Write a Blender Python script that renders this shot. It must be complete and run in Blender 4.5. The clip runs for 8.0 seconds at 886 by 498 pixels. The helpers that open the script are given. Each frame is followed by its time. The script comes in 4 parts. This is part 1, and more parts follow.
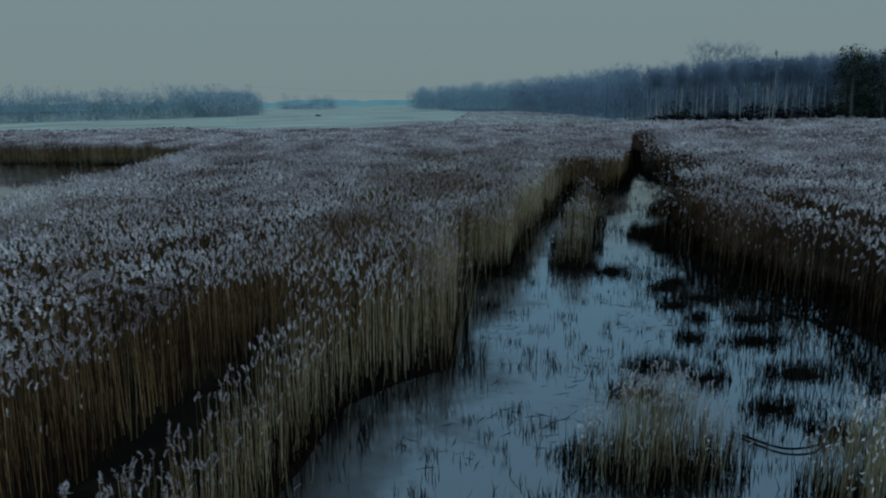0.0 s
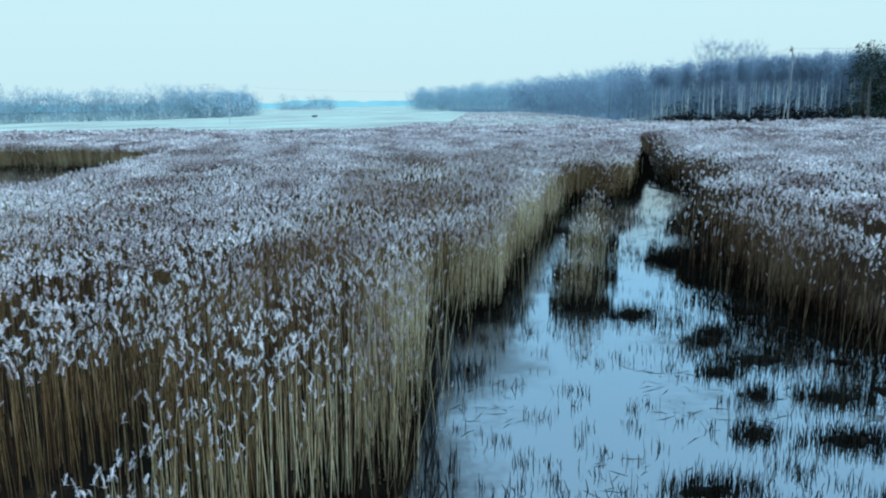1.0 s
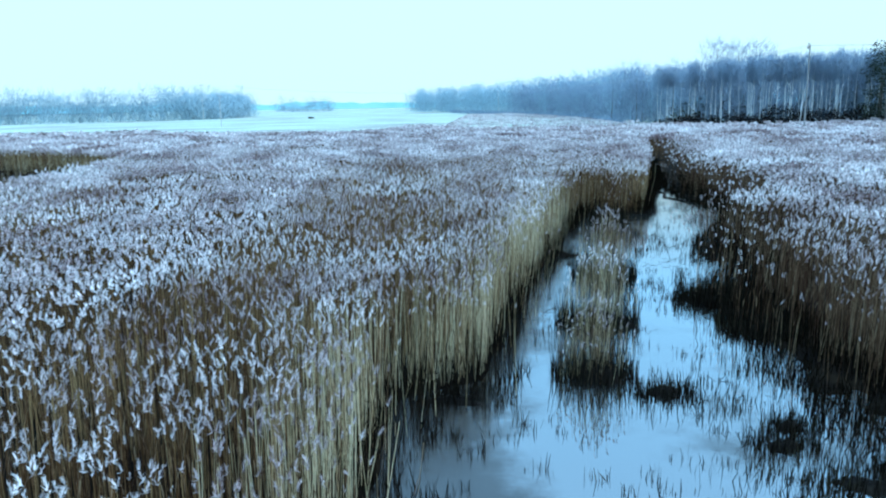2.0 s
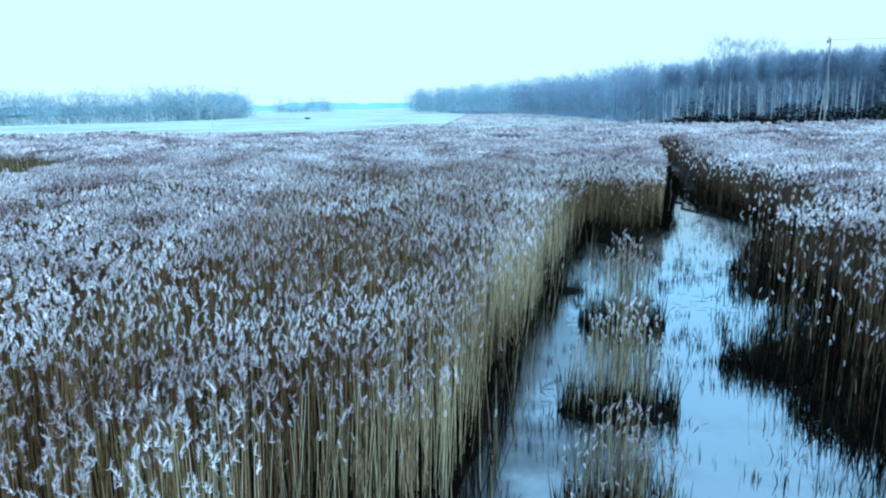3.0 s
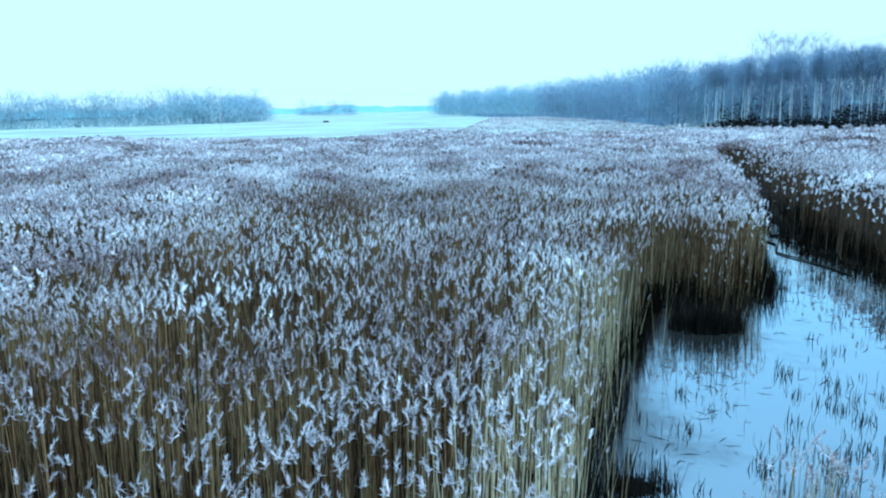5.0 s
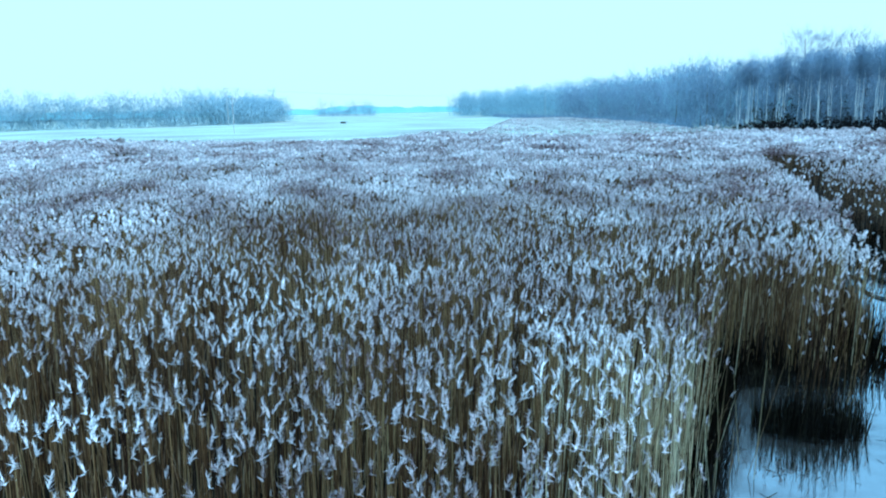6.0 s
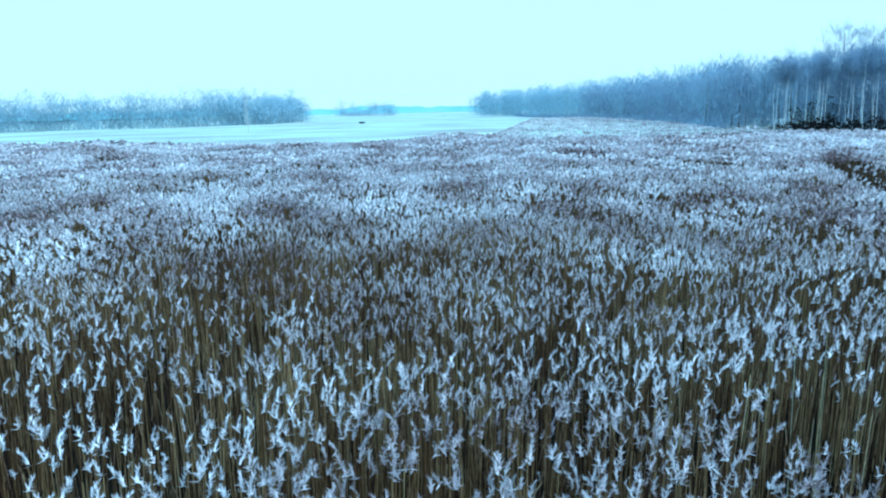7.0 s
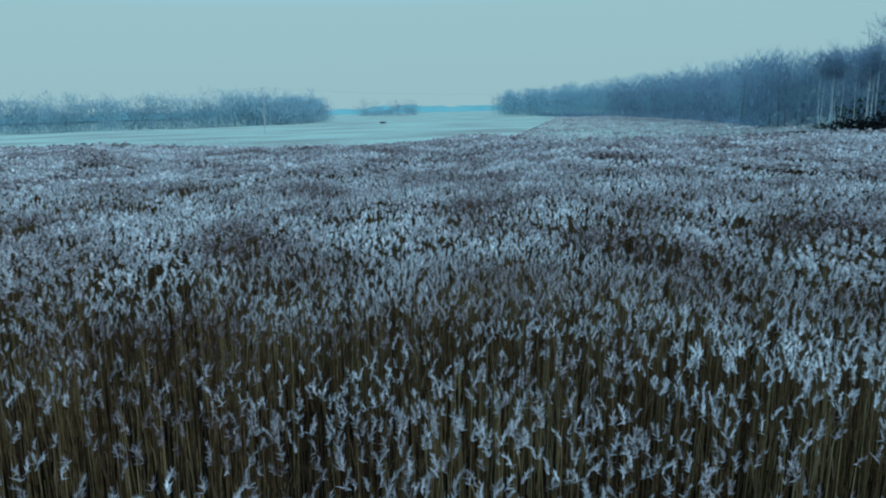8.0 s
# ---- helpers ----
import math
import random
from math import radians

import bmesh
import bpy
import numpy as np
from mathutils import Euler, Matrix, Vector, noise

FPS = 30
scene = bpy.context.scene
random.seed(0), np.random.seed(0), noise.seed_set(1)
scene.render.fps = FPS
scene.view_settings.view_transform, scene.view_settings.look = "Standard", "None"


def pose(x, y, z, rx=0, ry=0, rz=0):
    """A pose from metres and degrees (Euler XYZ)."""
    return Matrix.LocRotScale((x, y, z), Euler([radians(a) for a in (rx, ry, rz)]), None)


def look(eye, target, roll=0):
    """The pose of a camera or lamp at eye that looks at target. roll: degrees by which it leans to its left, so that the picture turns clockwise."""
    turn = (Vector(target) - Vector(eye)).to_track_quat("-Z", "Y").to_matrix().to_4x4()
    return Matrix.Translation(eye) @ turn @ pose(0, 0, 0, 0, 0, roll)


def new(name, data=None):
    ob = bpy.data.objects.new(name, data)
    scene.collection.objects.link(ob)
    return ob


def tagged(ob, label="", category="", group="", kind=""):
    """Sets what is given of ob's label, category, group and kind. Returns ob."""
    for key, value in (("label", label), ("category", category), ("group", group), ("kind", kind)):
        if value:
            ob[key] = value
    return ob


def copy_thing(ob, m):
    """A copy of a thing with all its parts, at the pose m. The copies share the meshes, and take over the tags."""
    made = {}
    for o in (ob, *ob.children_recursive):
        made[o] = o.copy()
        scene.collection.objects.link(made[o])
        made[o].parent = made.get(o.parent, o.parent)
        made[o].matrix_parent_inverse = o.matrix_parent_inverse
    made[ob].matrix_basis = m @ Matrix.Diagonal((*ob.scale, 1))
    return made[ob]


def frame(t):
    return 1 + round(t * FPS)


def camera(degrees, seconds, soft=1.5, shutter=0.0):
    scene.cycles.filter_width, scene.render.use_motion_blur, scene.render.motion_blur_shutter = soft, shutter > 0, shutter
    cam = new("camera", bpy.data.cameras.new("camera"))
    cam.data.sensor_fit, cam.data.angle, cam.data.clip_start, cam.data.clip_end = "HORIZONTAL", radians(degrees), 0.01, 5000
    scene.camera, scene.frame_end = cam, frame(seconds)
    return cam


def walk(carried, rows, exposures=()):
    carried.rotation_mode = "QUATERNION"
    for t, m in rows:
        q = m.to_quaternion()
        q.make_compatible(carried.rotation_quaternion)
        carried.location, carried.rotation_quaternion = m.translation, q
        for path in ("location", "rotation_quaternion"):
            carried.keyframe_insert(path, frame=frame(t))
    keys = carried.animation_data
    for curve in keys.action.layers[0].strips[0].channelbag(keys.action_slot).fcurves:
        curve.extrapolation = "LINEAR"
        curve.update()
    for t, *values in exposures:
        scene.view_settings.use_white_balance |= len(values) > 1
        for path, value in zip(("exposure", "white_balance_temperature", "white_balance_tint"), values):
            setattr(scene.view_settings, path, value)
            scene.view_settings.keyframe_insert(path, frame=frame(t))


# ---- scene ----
# ---- camera ----
cam = camera(62.0, 8.0, soft=2.1)
PATH = [
    (0, (-0.171, -7.359, 4.998), (-0.197, -5.399, 4.602), -1.0),
    (0.5, (0.139, -4.976, 4.933), (0.111, -3.015, 4.538), -1.0),
    (1, (0.438, -2.568, 4.854), (0.41, -0.608, 4.46), -1.0),
    (1.5, (0.729, -0.158, 4.769), (0.701, 1.803, 4.378), -0.95),
    (3, (1.696, 7.128, 4.551), (1.663, 9.09, 4.163), -1.05),
    (3.5, (1.967, 9.541, 4.474), (1.934, 11.503, 4.088), -1.0),
    (4, (2.205, 11.94, 4.436), (2.157, 13.902, 4.052), -1.0),
    (4.5, (2.453, 14.325, 4.392), (2.378, 16.287, 4.011), -1.05),
    (6, (2.919, 21.106, 4.383), (2.762, 23.064, 4.007), -1.15),
    (6.5, (2.993, 23.364, 4.387), (2.808, 25.32, 4.011), -1.2),
    (7, (2.987, 25.655, 4.393), (2.773, 27.608, 4.017), -1.25),
    (7.5, (2.886, 28.085, 4.387), (2.641, 30.034, 4.011), -1.35),
    (8, (2.73, 30.401, 4.386), (2.454, 32.346, 4.01), -1.5),
]
EXPOSURES = [(0, -1.9, 6250, 10), (0.3, -1.35, 6050, 8), (0.6, -0.85, 5950, 7), (0.9, -0.34, 5950, 7), (1.2, 0.12, 5620, 6), (1.5, 0.22, 5480, 6),
             (4.5, 0.22, 5240, 4), (6.5, 0.18, 5020, -2), (7.25, 0.13, 5050, -2), (7.6, -0.46, 5400, -9), (8, -0.90, 5500, -3)]
walk(cam, [(t, look(eye, target, roll)) for t, eye, target, roll in PATH], EXPOSURES)

# ---- light: a bright overcast winter sky, with a weak wide sun ----
world = bpy.data.worlds.new("world")
scene.world = world
world.use_nodes = True
wn = world.node_tree
wn.nodes.clear()
w_out = wn.nodes.new("ShaderNodeOutputWorld")
w_bg = wn.nodes.new("ShaderNodeBackground")
w_mix = wn.nodes.new("ShaderNodeMix")
w_mix.data_type = "RGBA"
w_sky = wn.nodes.new("ShaderNodeTexSky")
w_sky.sky_type = "NISHITA"
w_sky.sun_disc = False
w_sky.sun_elevation = radians(27)
w_sky.sun_rotation = radians(101)
w_sky.dust_density = 4.0
w_dim = wn.nodes.new("ShaderNodeMix")
w_dim.data_type = "RGBA"
w_dim.blend_type = "MULTIPLY"
w_dim.inputs["Factor"].default_value = 1.0
w_dim.inputs["B"].default_value = (0.12, 0.12, 0.12, 1)
w_tc = wn.nodes.new("ShaderNodeTexCoord")
w_sep = wn.nodes.new("ShaderNodeSeparateXYZ")
w_ramp = wn.nodes.new("ShaderNodeValToRGB")
w_ramp.color_ramp.elements[0].position = 0.0
w_ramp.color_ramp.elements[0].color = (0.74, 0.96, 0.96, 1)
w_ramp.color_ramp.elements[1].position = 1.0
w_ramp.color_ramp.elements[1].color = (1.55, 2.2, 2.75, 1)
for at, c in ((0.13, (0.74, 0.99, 1.0, 1)), (0.24, (0.88, 1.68, 2.3, 1)), (0.45, (1.02, 1.82, 2.5, 1))):
    w_ramp.color_ramp.elements.new(at).color = c
wn.links.new(w_tc.outputs["Generated"], w_sep.inputs[0])
wn.links.new(w_sep.outputs["Z"], w_ramp.inputs[0])
wn.links.new(w_sky.outputs[0], w_dim.inputs["A"])
w_mix.inputs["Factor"].default_value = 0.96
wn.links.new(w_dim.outputs["Result"], w_mix.inputs["A"])
wn.links.new(w_ramp.outputs[0], w_mix.inputs["B"])
wn.links.new(w_mix.outputs["Result"], w_bg.inputs[0])
w_bg.inputs[1].default_value = 1.0
wn.links.new(w_bg.outputs[0], w_out.inputs[0])

sun = new("sun", bpy.data.lights.new("sun", "SUN"))
sun.data.energy = 1.5
sun.data.angle = radians(25)
sun.data.color = (1.0, 0.93, 0.82)
sun.matrix_world = look((70, -14, 36), (0, 0, 0))


# ---- materials ----
def material(name, ramp, scale=3.0, detail=4.0, fine=40.0, fine_amount=0.25, rough=0.8, bump=0.0, bump_scale=30.0,
             island=0.0, gloss=0.12, through_light=0.0, stretch=(1, 1, 1)):
    """A surface of mottled colours: a broad noise through a ramp, a fine grain, and a shift from piece to piece."""
    m = bpy.data.materials.new(name)
    m.use_nodes = True
    nt = m.node_tree
    nt.nodes.clear()
    out = nt.nodes.new("ShaderNodeOutputMaterial")
    bs = nt.nodes.new("ShaderNodeBsdfPrincipled")
    bs.inputs["Roughness"].default_value = rough
    bs.inputs["Specular IOR Level"].default_value = gloss
    tc = nt.nodes.new("ShaderNodeTexCoord")
    mp = nt.nodes.new("ShaderNodeMapping")
    mp.inputs["Scale"].default_value = stretch
    nt.links.new(tc.outputs["Object"], mp.inputs[0])
    n1 = nt.nodes.new("ShaderNodeTexNoise")
    n1.inputs["Scale"].default_value = scale
    n1.inputs["Detail"].default_value = detail
    nt.links.new(mp.outputs[0], n1.inputs["Vector"])
    fac = n1.outputs["Fac"]
    if island:
        geo = nt.nodes.new("ShaderNodeNewGeometry")
        ma = nt.nodes.new("ShaderNodeMath")
        ma.operation = "MULTIPLY_ADD"
        ma.inputs[1].default_value = island
        ma.inputs[2].default_value = -island / 2
        nt.links.new(geo.outputs["Random Per Island"], ma.inputs[0])
        ad = nt.nodes.new("ShaderNodeMath")
        ad.operation = "ADD"
        ad.use_clamp = True
        nt.links.new(fac, ad.inputs[0])
        nt.links.new(ma.outputs[0], ad.inputs[1])
        fac = ad.outputs[0]
    cr = nt.nodes.new("ShaderNodeValToRGB")
    els = cr.color_ramp.elements
    els[0].position, els[0].color = ramp[0][0], (*ramp[0][1], 1)
    els[1].position, els[1].color = ramp[-1][0], (*ramp[-1][1], 1)
    for at, c in ramp[1:-1]:
        els.new(at).color = (*c, 1)
    nt.links.new(fac, cr.inputs[0])
    col = cr.outputs[0]
    if fine_amount:
        n2 = nt.nodes.new("ShaderNodeTexNoise")
        n2.inputs["Scale"].default_value = fine
        n2.inputs["Detail"].default_value = 3.0
        nt.links.new(mp.outputs[0], n2.inputs["Vector"])
        mr = nt.nodes.new("ShaderNodeMapRange")
        mr.inputs["From Min"].default_value, mr.inputs["From Max"].default_value = 0.3, 0.7
        mr.inputs["To Min"].default_value, mr.inputs["To Max"].default_value = 1 - fine_amount, 1 + fine_amount
        nt.links.new(n2.outputs["Fac"], mr.inputs["Value"])
        mu = nt.nodes.new("ShaderNodeMix")
        mu.data_type, mu.blend_type = "RGBA", "MULTIPLY"
        mu.inputs["Factor"].default_value = 1.0
        nt.links.new(col, mu.inputs["A"])
        nt.links.new(mr.outputs[0], mu.inputs["B"])
        col = mu.outputs["Result"]
    nt.links.new(col, bs.inputs["Base Color"])
    if bump:
        n3 = nt.nodes.new("ShaderNodeTexNoise")
        n3.inputs["Scale"].default_value = bump_scale
        n3.inputs["Detail"].default_value = 4.0
        nt.links.new(mp.outputs[0], n3.inputs["Vector"])
        bp = nt.nodes.new("ShaderNodeBump")
        bp.inputs["Strength"].default_value = bump
        bp.inputs["Distance"].default_value = 0.02
        nt.links.new(n3.outputs["Fac"], bp.inputs["Height"])
        nt.links.new(bp.outputs[0], bs.inputs["Normal"])
    last = bs.outputs[0]
    if through_light:
        tr = nt.nodes.new("ShaderNodeBsdfTranslucent")
        nt.links.new(col, tr.inputs[0])
        mx = nt.nodes.new("ShaderNodeMixShader")
        mx.inputs[0].default_value = through_light
        nt.links.new(last, mx.inputs[1])
        nt.links.new(tr.outputs[0], mx.inputs[2])
        last = mx.outputs[0]
    nt.links.new(last, out.inputs[0])
    return m


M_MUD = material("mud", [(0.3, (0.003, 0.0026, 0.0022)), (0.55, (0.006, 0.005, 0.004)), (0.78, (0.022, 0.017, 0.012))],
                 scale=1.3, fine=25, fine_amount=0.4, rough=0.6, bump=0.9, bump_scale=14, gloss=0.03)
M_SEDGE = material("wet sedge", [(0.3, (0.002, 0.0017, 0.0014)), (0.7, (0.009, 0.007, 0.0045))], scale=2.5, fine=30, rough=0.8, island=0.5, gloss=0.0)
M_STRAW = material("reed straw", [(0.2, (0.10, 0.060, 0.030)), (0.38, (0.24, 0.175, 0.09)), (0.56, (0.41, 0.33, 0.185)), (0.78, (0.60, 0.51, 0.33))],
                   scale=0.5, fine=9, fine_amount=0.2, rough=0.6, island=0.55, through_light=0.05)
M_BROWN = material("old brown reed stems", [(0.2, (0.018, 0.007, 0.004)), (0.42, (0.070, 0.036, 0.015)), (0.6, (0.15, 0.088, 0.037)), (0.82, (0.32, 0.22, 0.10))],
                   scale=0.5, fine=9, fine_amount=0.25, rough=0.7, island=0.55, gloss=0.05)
# darker copy of the stem colours, painting the east bank's shaded side
M_SHADED_REED = material("reed stems darkened for shade", [(0.2, (0.022, 0.009, 0.005)), (0.45, (0.062, 0.031, 0.016)), (0.65, (0.12, 0.072, 0.037)), (0.82, (0.23, 0.165, 0.095))],
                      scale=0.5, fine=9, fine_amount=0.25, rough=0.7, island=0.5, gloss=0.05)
M_LEAF = material("dry reed leaf", [(0.25, (0.055, 0.025, 0.014)), (0.5, (0.14, 0.085, 0.043)), (0.75, (0.28, 0.20, 0.115))],
                  scale=0.35, fine=11, fine_amount=0.25, rough=0.65, island=0.5, through_light=0.15)
M_PLUME = material("reed plume", [(0.30, (0.16, 0.102, 0.098)), (0.42, (0.40, 0.325, 0.32)), (0.56, (0.65, 0.59, 0.58)), (0.72, (0.84, 0.80, 0.785))],
                   scale=0.38, detail=8.0, fine=8, fine_amount=0.55, rough=0.95, island=0.2, through_light=0.42, gloss=0.03)
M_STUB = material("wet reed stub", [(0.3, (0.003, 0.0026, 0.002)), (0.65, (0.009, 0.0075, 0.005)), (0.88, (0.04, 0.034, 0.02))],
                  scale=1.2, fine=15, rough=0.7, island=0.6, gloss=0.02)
M_GRASS = material("pale winter grass", [(0.34, (0.25, 0.245, 0.21)), (0.48, (0.31, 0.335, 0.28)), (0.62, (0.37, 0.42, 0.345))],
                   scale=0.05, fine=2.5, fine_amount=0.2, rough=0.95, stretch=(0.9, 1.1, 1), island=0.2, bump=0.4, bump_scale=3)
M_BARK = material("birch bark", [(0.28, (0.20, 0.18, 0.17)), (0.38, (0.60, 0.58, 0.55)), (0.7, (0.78, 0.76, 0.72))],
                  scale=2.2, fine=14, fine_amount=0.3, rough=0.75, stretch=(1, 1, 3))
M_DARKBARK = material("grey bark", [(0.3, (0.07, 0.06, 0.05)), (0.7, (0.17, 0.15, 0.13))], scale=3, fine=18, rough=0.9)
# both twig colours are blued and paled to paint in distance haze
M_HAZE_TWIG = material("haze-tinted bare twigs", [(0.3, (0.19, 0.24, 0.30)), (0.7, (0.33, 0.40, 0.48))], scale=0.25, fine=6, rough=0.9, island=0.2, through_light=0.35)
M_HAZE_WILLOW = material("haze-tinted willow twigs", [(0.3, (0.23, 0.32, 0.37)), (0.7, (0.38, 0.50, 0.56))], scale=0.2, fine=6, rough=0.9, island=0.15)
M_BRAMBLE = material("bramble", [(0.3, (0.008, 0.008, 0.009)), (0.7, (0.03, 0.024, 0.022))], scale=0.6, fine=8, rough=0.9, island=0.6, gloss=0.0)
M_IVY = material("ivy leaves", [(0.3, (0.015, 0.022, 0.014)), (0.7, (0.045, 0.055, 0.03))], scale=0.5, fine=8, rough=0.6, island=0.6)
M_POLE = material("weathered pole timber", [(0.3, (0.17, 0.165, 0.16)), (0.7, (0.30, 0.29, 0.28))], scale=2, fine=30, rough=0.85, stretch=(1, 1, 0.15))
M_PALEPOLE = material("bleached pole timber", [(0.3, (0.36, 0.34, 0.32)), (0.7, (0.55, 0.53, 0.50))], scale=2, fine=30, rough=0.85, stretch=(1, 1, 0.15))
M_CABLE = material("cable", [(0.3, (0.30, 0.30, 0.31)), (0.7, (0.40, 0.40, 0.41))], scale=1, rough=0.5)
M_CERAMIC = material("insulator", [(0.3, (0.08, 0.04, 0.03)), (0.7, (0.12, 0.06, 0.045))], scale=8, rough=0.25)
M_SHED = material("tarred boards", [(0.3, (0.025, 0.022, 0.02)), (0.7, (0.06, 0.05, 0.045))], scale=3, fine=20, rough=0.8)

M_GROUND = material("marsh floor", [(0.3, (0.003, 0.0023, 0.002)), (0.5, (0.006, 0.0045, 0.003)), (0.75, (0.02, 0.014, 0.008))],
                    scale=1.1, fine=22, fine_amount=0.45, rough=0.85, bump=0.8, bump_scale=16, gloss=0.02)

M_WATER = bpy.data.materials.new("still silty water")
M_WATER.use_nodes = True
nt = M_WATER.node_tree
bs = nt.nodes["Principled BSDF"]
bs.inputs["IOR"].default_value = 2.1
tc = nt.nodes.new("ShaderNodeTexCoord")
n1 = nt.nodes.new("ShaderNodeTexNoise")  # patches of silt film, broken at the edges
n1.inputs["Scale"].default_value = 0.27
n1.inputs["Detail"].default_value = 7.0
n1.inputs["Roughness"].default_value = 0.62
nt.links.new(tc.outputs["Object"], n1.inputs["Vector"])
silt = nt.nodes.new("ShaderNodeMapRange")
silt.interpolation_type = "SMOOTHSTEP"
silt.inputs["From Min"].default_value, silt.inputs["From Max"].default_value = 0.43, 0.62
across = nt.nodes.new("ShaderNodeVectorMath")  # the silt lies thickest along the west margin
across.operation = "DOT_PRODUCT"
across.inputs[1].default_value = (1.0, -0.27, 0.0)
nt.links.new(tc.outputs["Object"], across.inputs[0])
margin = nt.nodes.new("ShaderNodeMapRange")
margin.inputs["From Min"].default_value, margin.inputs["From Max"].default_value = -2.7, 0.0
margin.inputs["To Min"].default_value, margin.inputs["To Max"].default_value = 0.17, -0.08
nt.links.new(across.outputs["Value"], margin.inputs["Value"])
settled = nt.nodes.new("ShaderNodeMath")
settled.operation = "ADD"
nt.links.new(n1.outputs["Fac"], settled.inputs[0])
nt.links.new(margin.outputs[0], settled.inputs[1])
nt.links.new(settled.outputs[0], silt.inputs["Value"])
cr = nt.nodes.new("ShaderNodeValToRGB")
cr.color_ramp.elements[0].position, cr.color_ramp.elements[0].color = 0.0, (0.012, 0.012, 0.011, 1)
cr.color_ramp.elements[1].position, cr.color_ramp.elements[1].color = 1.0, (0.020, 0.018, 0.015, 1)
nt.links.new(silt.outputs[0], cr.inputs[0])
nt.links.new(cr.outputs[0], bs.inputs["Base Color"])
for socket, low, high in (("Roughness", 0.015, 0.18), ("Specular IOR Level", 0.74, 0.12)):
    mr = nt.nodes.new("ShaderNodeMapRange")
    mr.inputs["To Min"].default_value, mr.inputs["To Max"].default_value = low, high
    nt.links.new(silt.outputs[0], mr.inputs["Value"])
    nt.links.new(mr.outputs[0], bs.inputs[socket])
n2 = nt.nodes.new("ShaderNodeTexNoise")
n2.inputs["Scale"].default_value = 2.2
n2.inputs["Detail"].default_value = 3.0
nt.links.new(tc.outputs["Object"], n2.inputs["Vector"])
bp = nt.nodes.new("ShaderNodeBump")
bp.inputs["Strength"].default_value = 0.05
bp.inputs["Distance"].default_value = 0.05
nt.links.new(n2.outputs["Fac"], bp.inputs["Height"])
nt.links.new(bp.outputs[0], bs.inputs["Normal"])

M_POOL = M_WATER.copy()  # the open pool, with no more silt at one side than the other
M_POOL.name = "open pool water"
M_POOL.node_tree.nodes[margin.name].inputs["To Min"].default_value = -0.08

# emission that stands in for the haze over the farthest woods
M_FAR_GLOW = bpy.data.materials.new("far woods in haze glow")
M_FAR_GLOW.use_nodes = True
nt = M_FAR_GLOW.node_tree
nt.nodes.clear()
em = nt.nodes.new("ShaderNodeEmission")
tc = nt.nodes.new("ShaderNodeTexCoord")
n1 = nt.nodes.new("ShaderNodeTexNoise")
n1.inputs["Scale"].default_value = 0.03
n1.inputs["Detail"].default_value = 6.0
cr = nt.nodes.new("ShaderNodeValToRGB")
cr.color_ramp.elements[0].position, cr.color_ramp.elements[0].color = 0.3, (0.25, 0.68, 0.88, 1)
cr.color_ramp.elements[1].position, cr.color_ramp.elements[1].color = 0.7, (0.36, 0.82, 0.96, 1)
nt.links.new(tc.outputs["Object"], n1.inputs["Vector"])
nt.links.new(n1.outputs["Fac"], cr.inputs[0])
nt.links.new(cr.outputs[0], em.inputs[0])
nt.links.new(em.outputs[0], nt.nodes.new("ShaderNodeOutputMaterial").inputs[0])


# ---- mesh helpers ----
RNG = np.random.default_rng(7)


def mesh_from(name, verts, tris, mat, smooth=False):
    """A mesh from arrays of points and triangles."""
    me = bpy.data.meshes.new(name)
    verts = np.asarray(verts, dtype=np.float32)
    tris = np.asarray(tris, dtype=np.int32)
    me.vertices.add(len(verts))
    me.vertices.foreach_set("co", verts.ravel())
    me.loops.add(tris.size)
    me.loops.foreach_set("vertex_index", tris.ravel())
    me.polygons.add(len(tris))
    me.polygons.foreach_set("loop_start", np.arange(0, tris.size, 3, dtype=np.int32))
    me.polygons.foreach_set("use_smooth", np.full(len(tris), smooth))
    me.update(calc_edges=True)
    me.materials.append(mat)
    return me


class Shape:
    """Gathers points and triangles of small strips and tubes."""

    def __init__(self):
        self.v, self.t = [], []

    def tube(self, points, radii, sides=5):
        base = len(self.v)
        for i, (p, r) in enumerate(zip(points, radii)):
            a, b = Vector(points[max(i - 1, 0)]), Vector(points[min(i + 1, len(points) - 1)])
            d = (b - a).normalized()
            u = d.orthogonal().normalized()
            w = d.cross(u)
            for k in range(sides):
                c = 2 * math.pi * k / sides
                self.v.append(tuple(Vector(p) + r * (math.cos(c) * u + math.sin(c) * w)))
        for i in range(len(points) - 1):
            for k in range(sides):
                q = base + i * sides
                a, b = q + k, q + (k + 1) % sides
                self.t += [(a, b, b + sides), (a, b + sides, a + sides)]
        return self

    def strip(self, points, widths, side):
        """A flat ribbon along points; a width of 0 at the end makes a tip."""
        base, side = len(self.v), Vector(side).normalized()
        for p, w in zip(points, widths):
            if w > 0:
                self.v += [tuple(Vector(p) - side * w / 2), tuple(Vector(p) + side * w / 2)]
            else:
                self.v.append(tuple(p))
        n = len(points)
        for i in range(n - 1):
            q = base + 2 * i
            if widths[i + 1] > 0:
                self.t += [(q, q + 1, q + 3), (q, q + 3, q + 2)]
            else:
                self.t.append((q, q + 1, q + 2))
        return self

    def arrays(self):
        return np.array(self.v, dtype=np.float32).reshape(-1, 3), np.array(self.t, dtype=np.int32).reshape(-1, 3)


def part(name, me, parent, label=""):
    ob = new(name, me)
    ob.parent = parent
    return tagged(ob, label) if label else ob


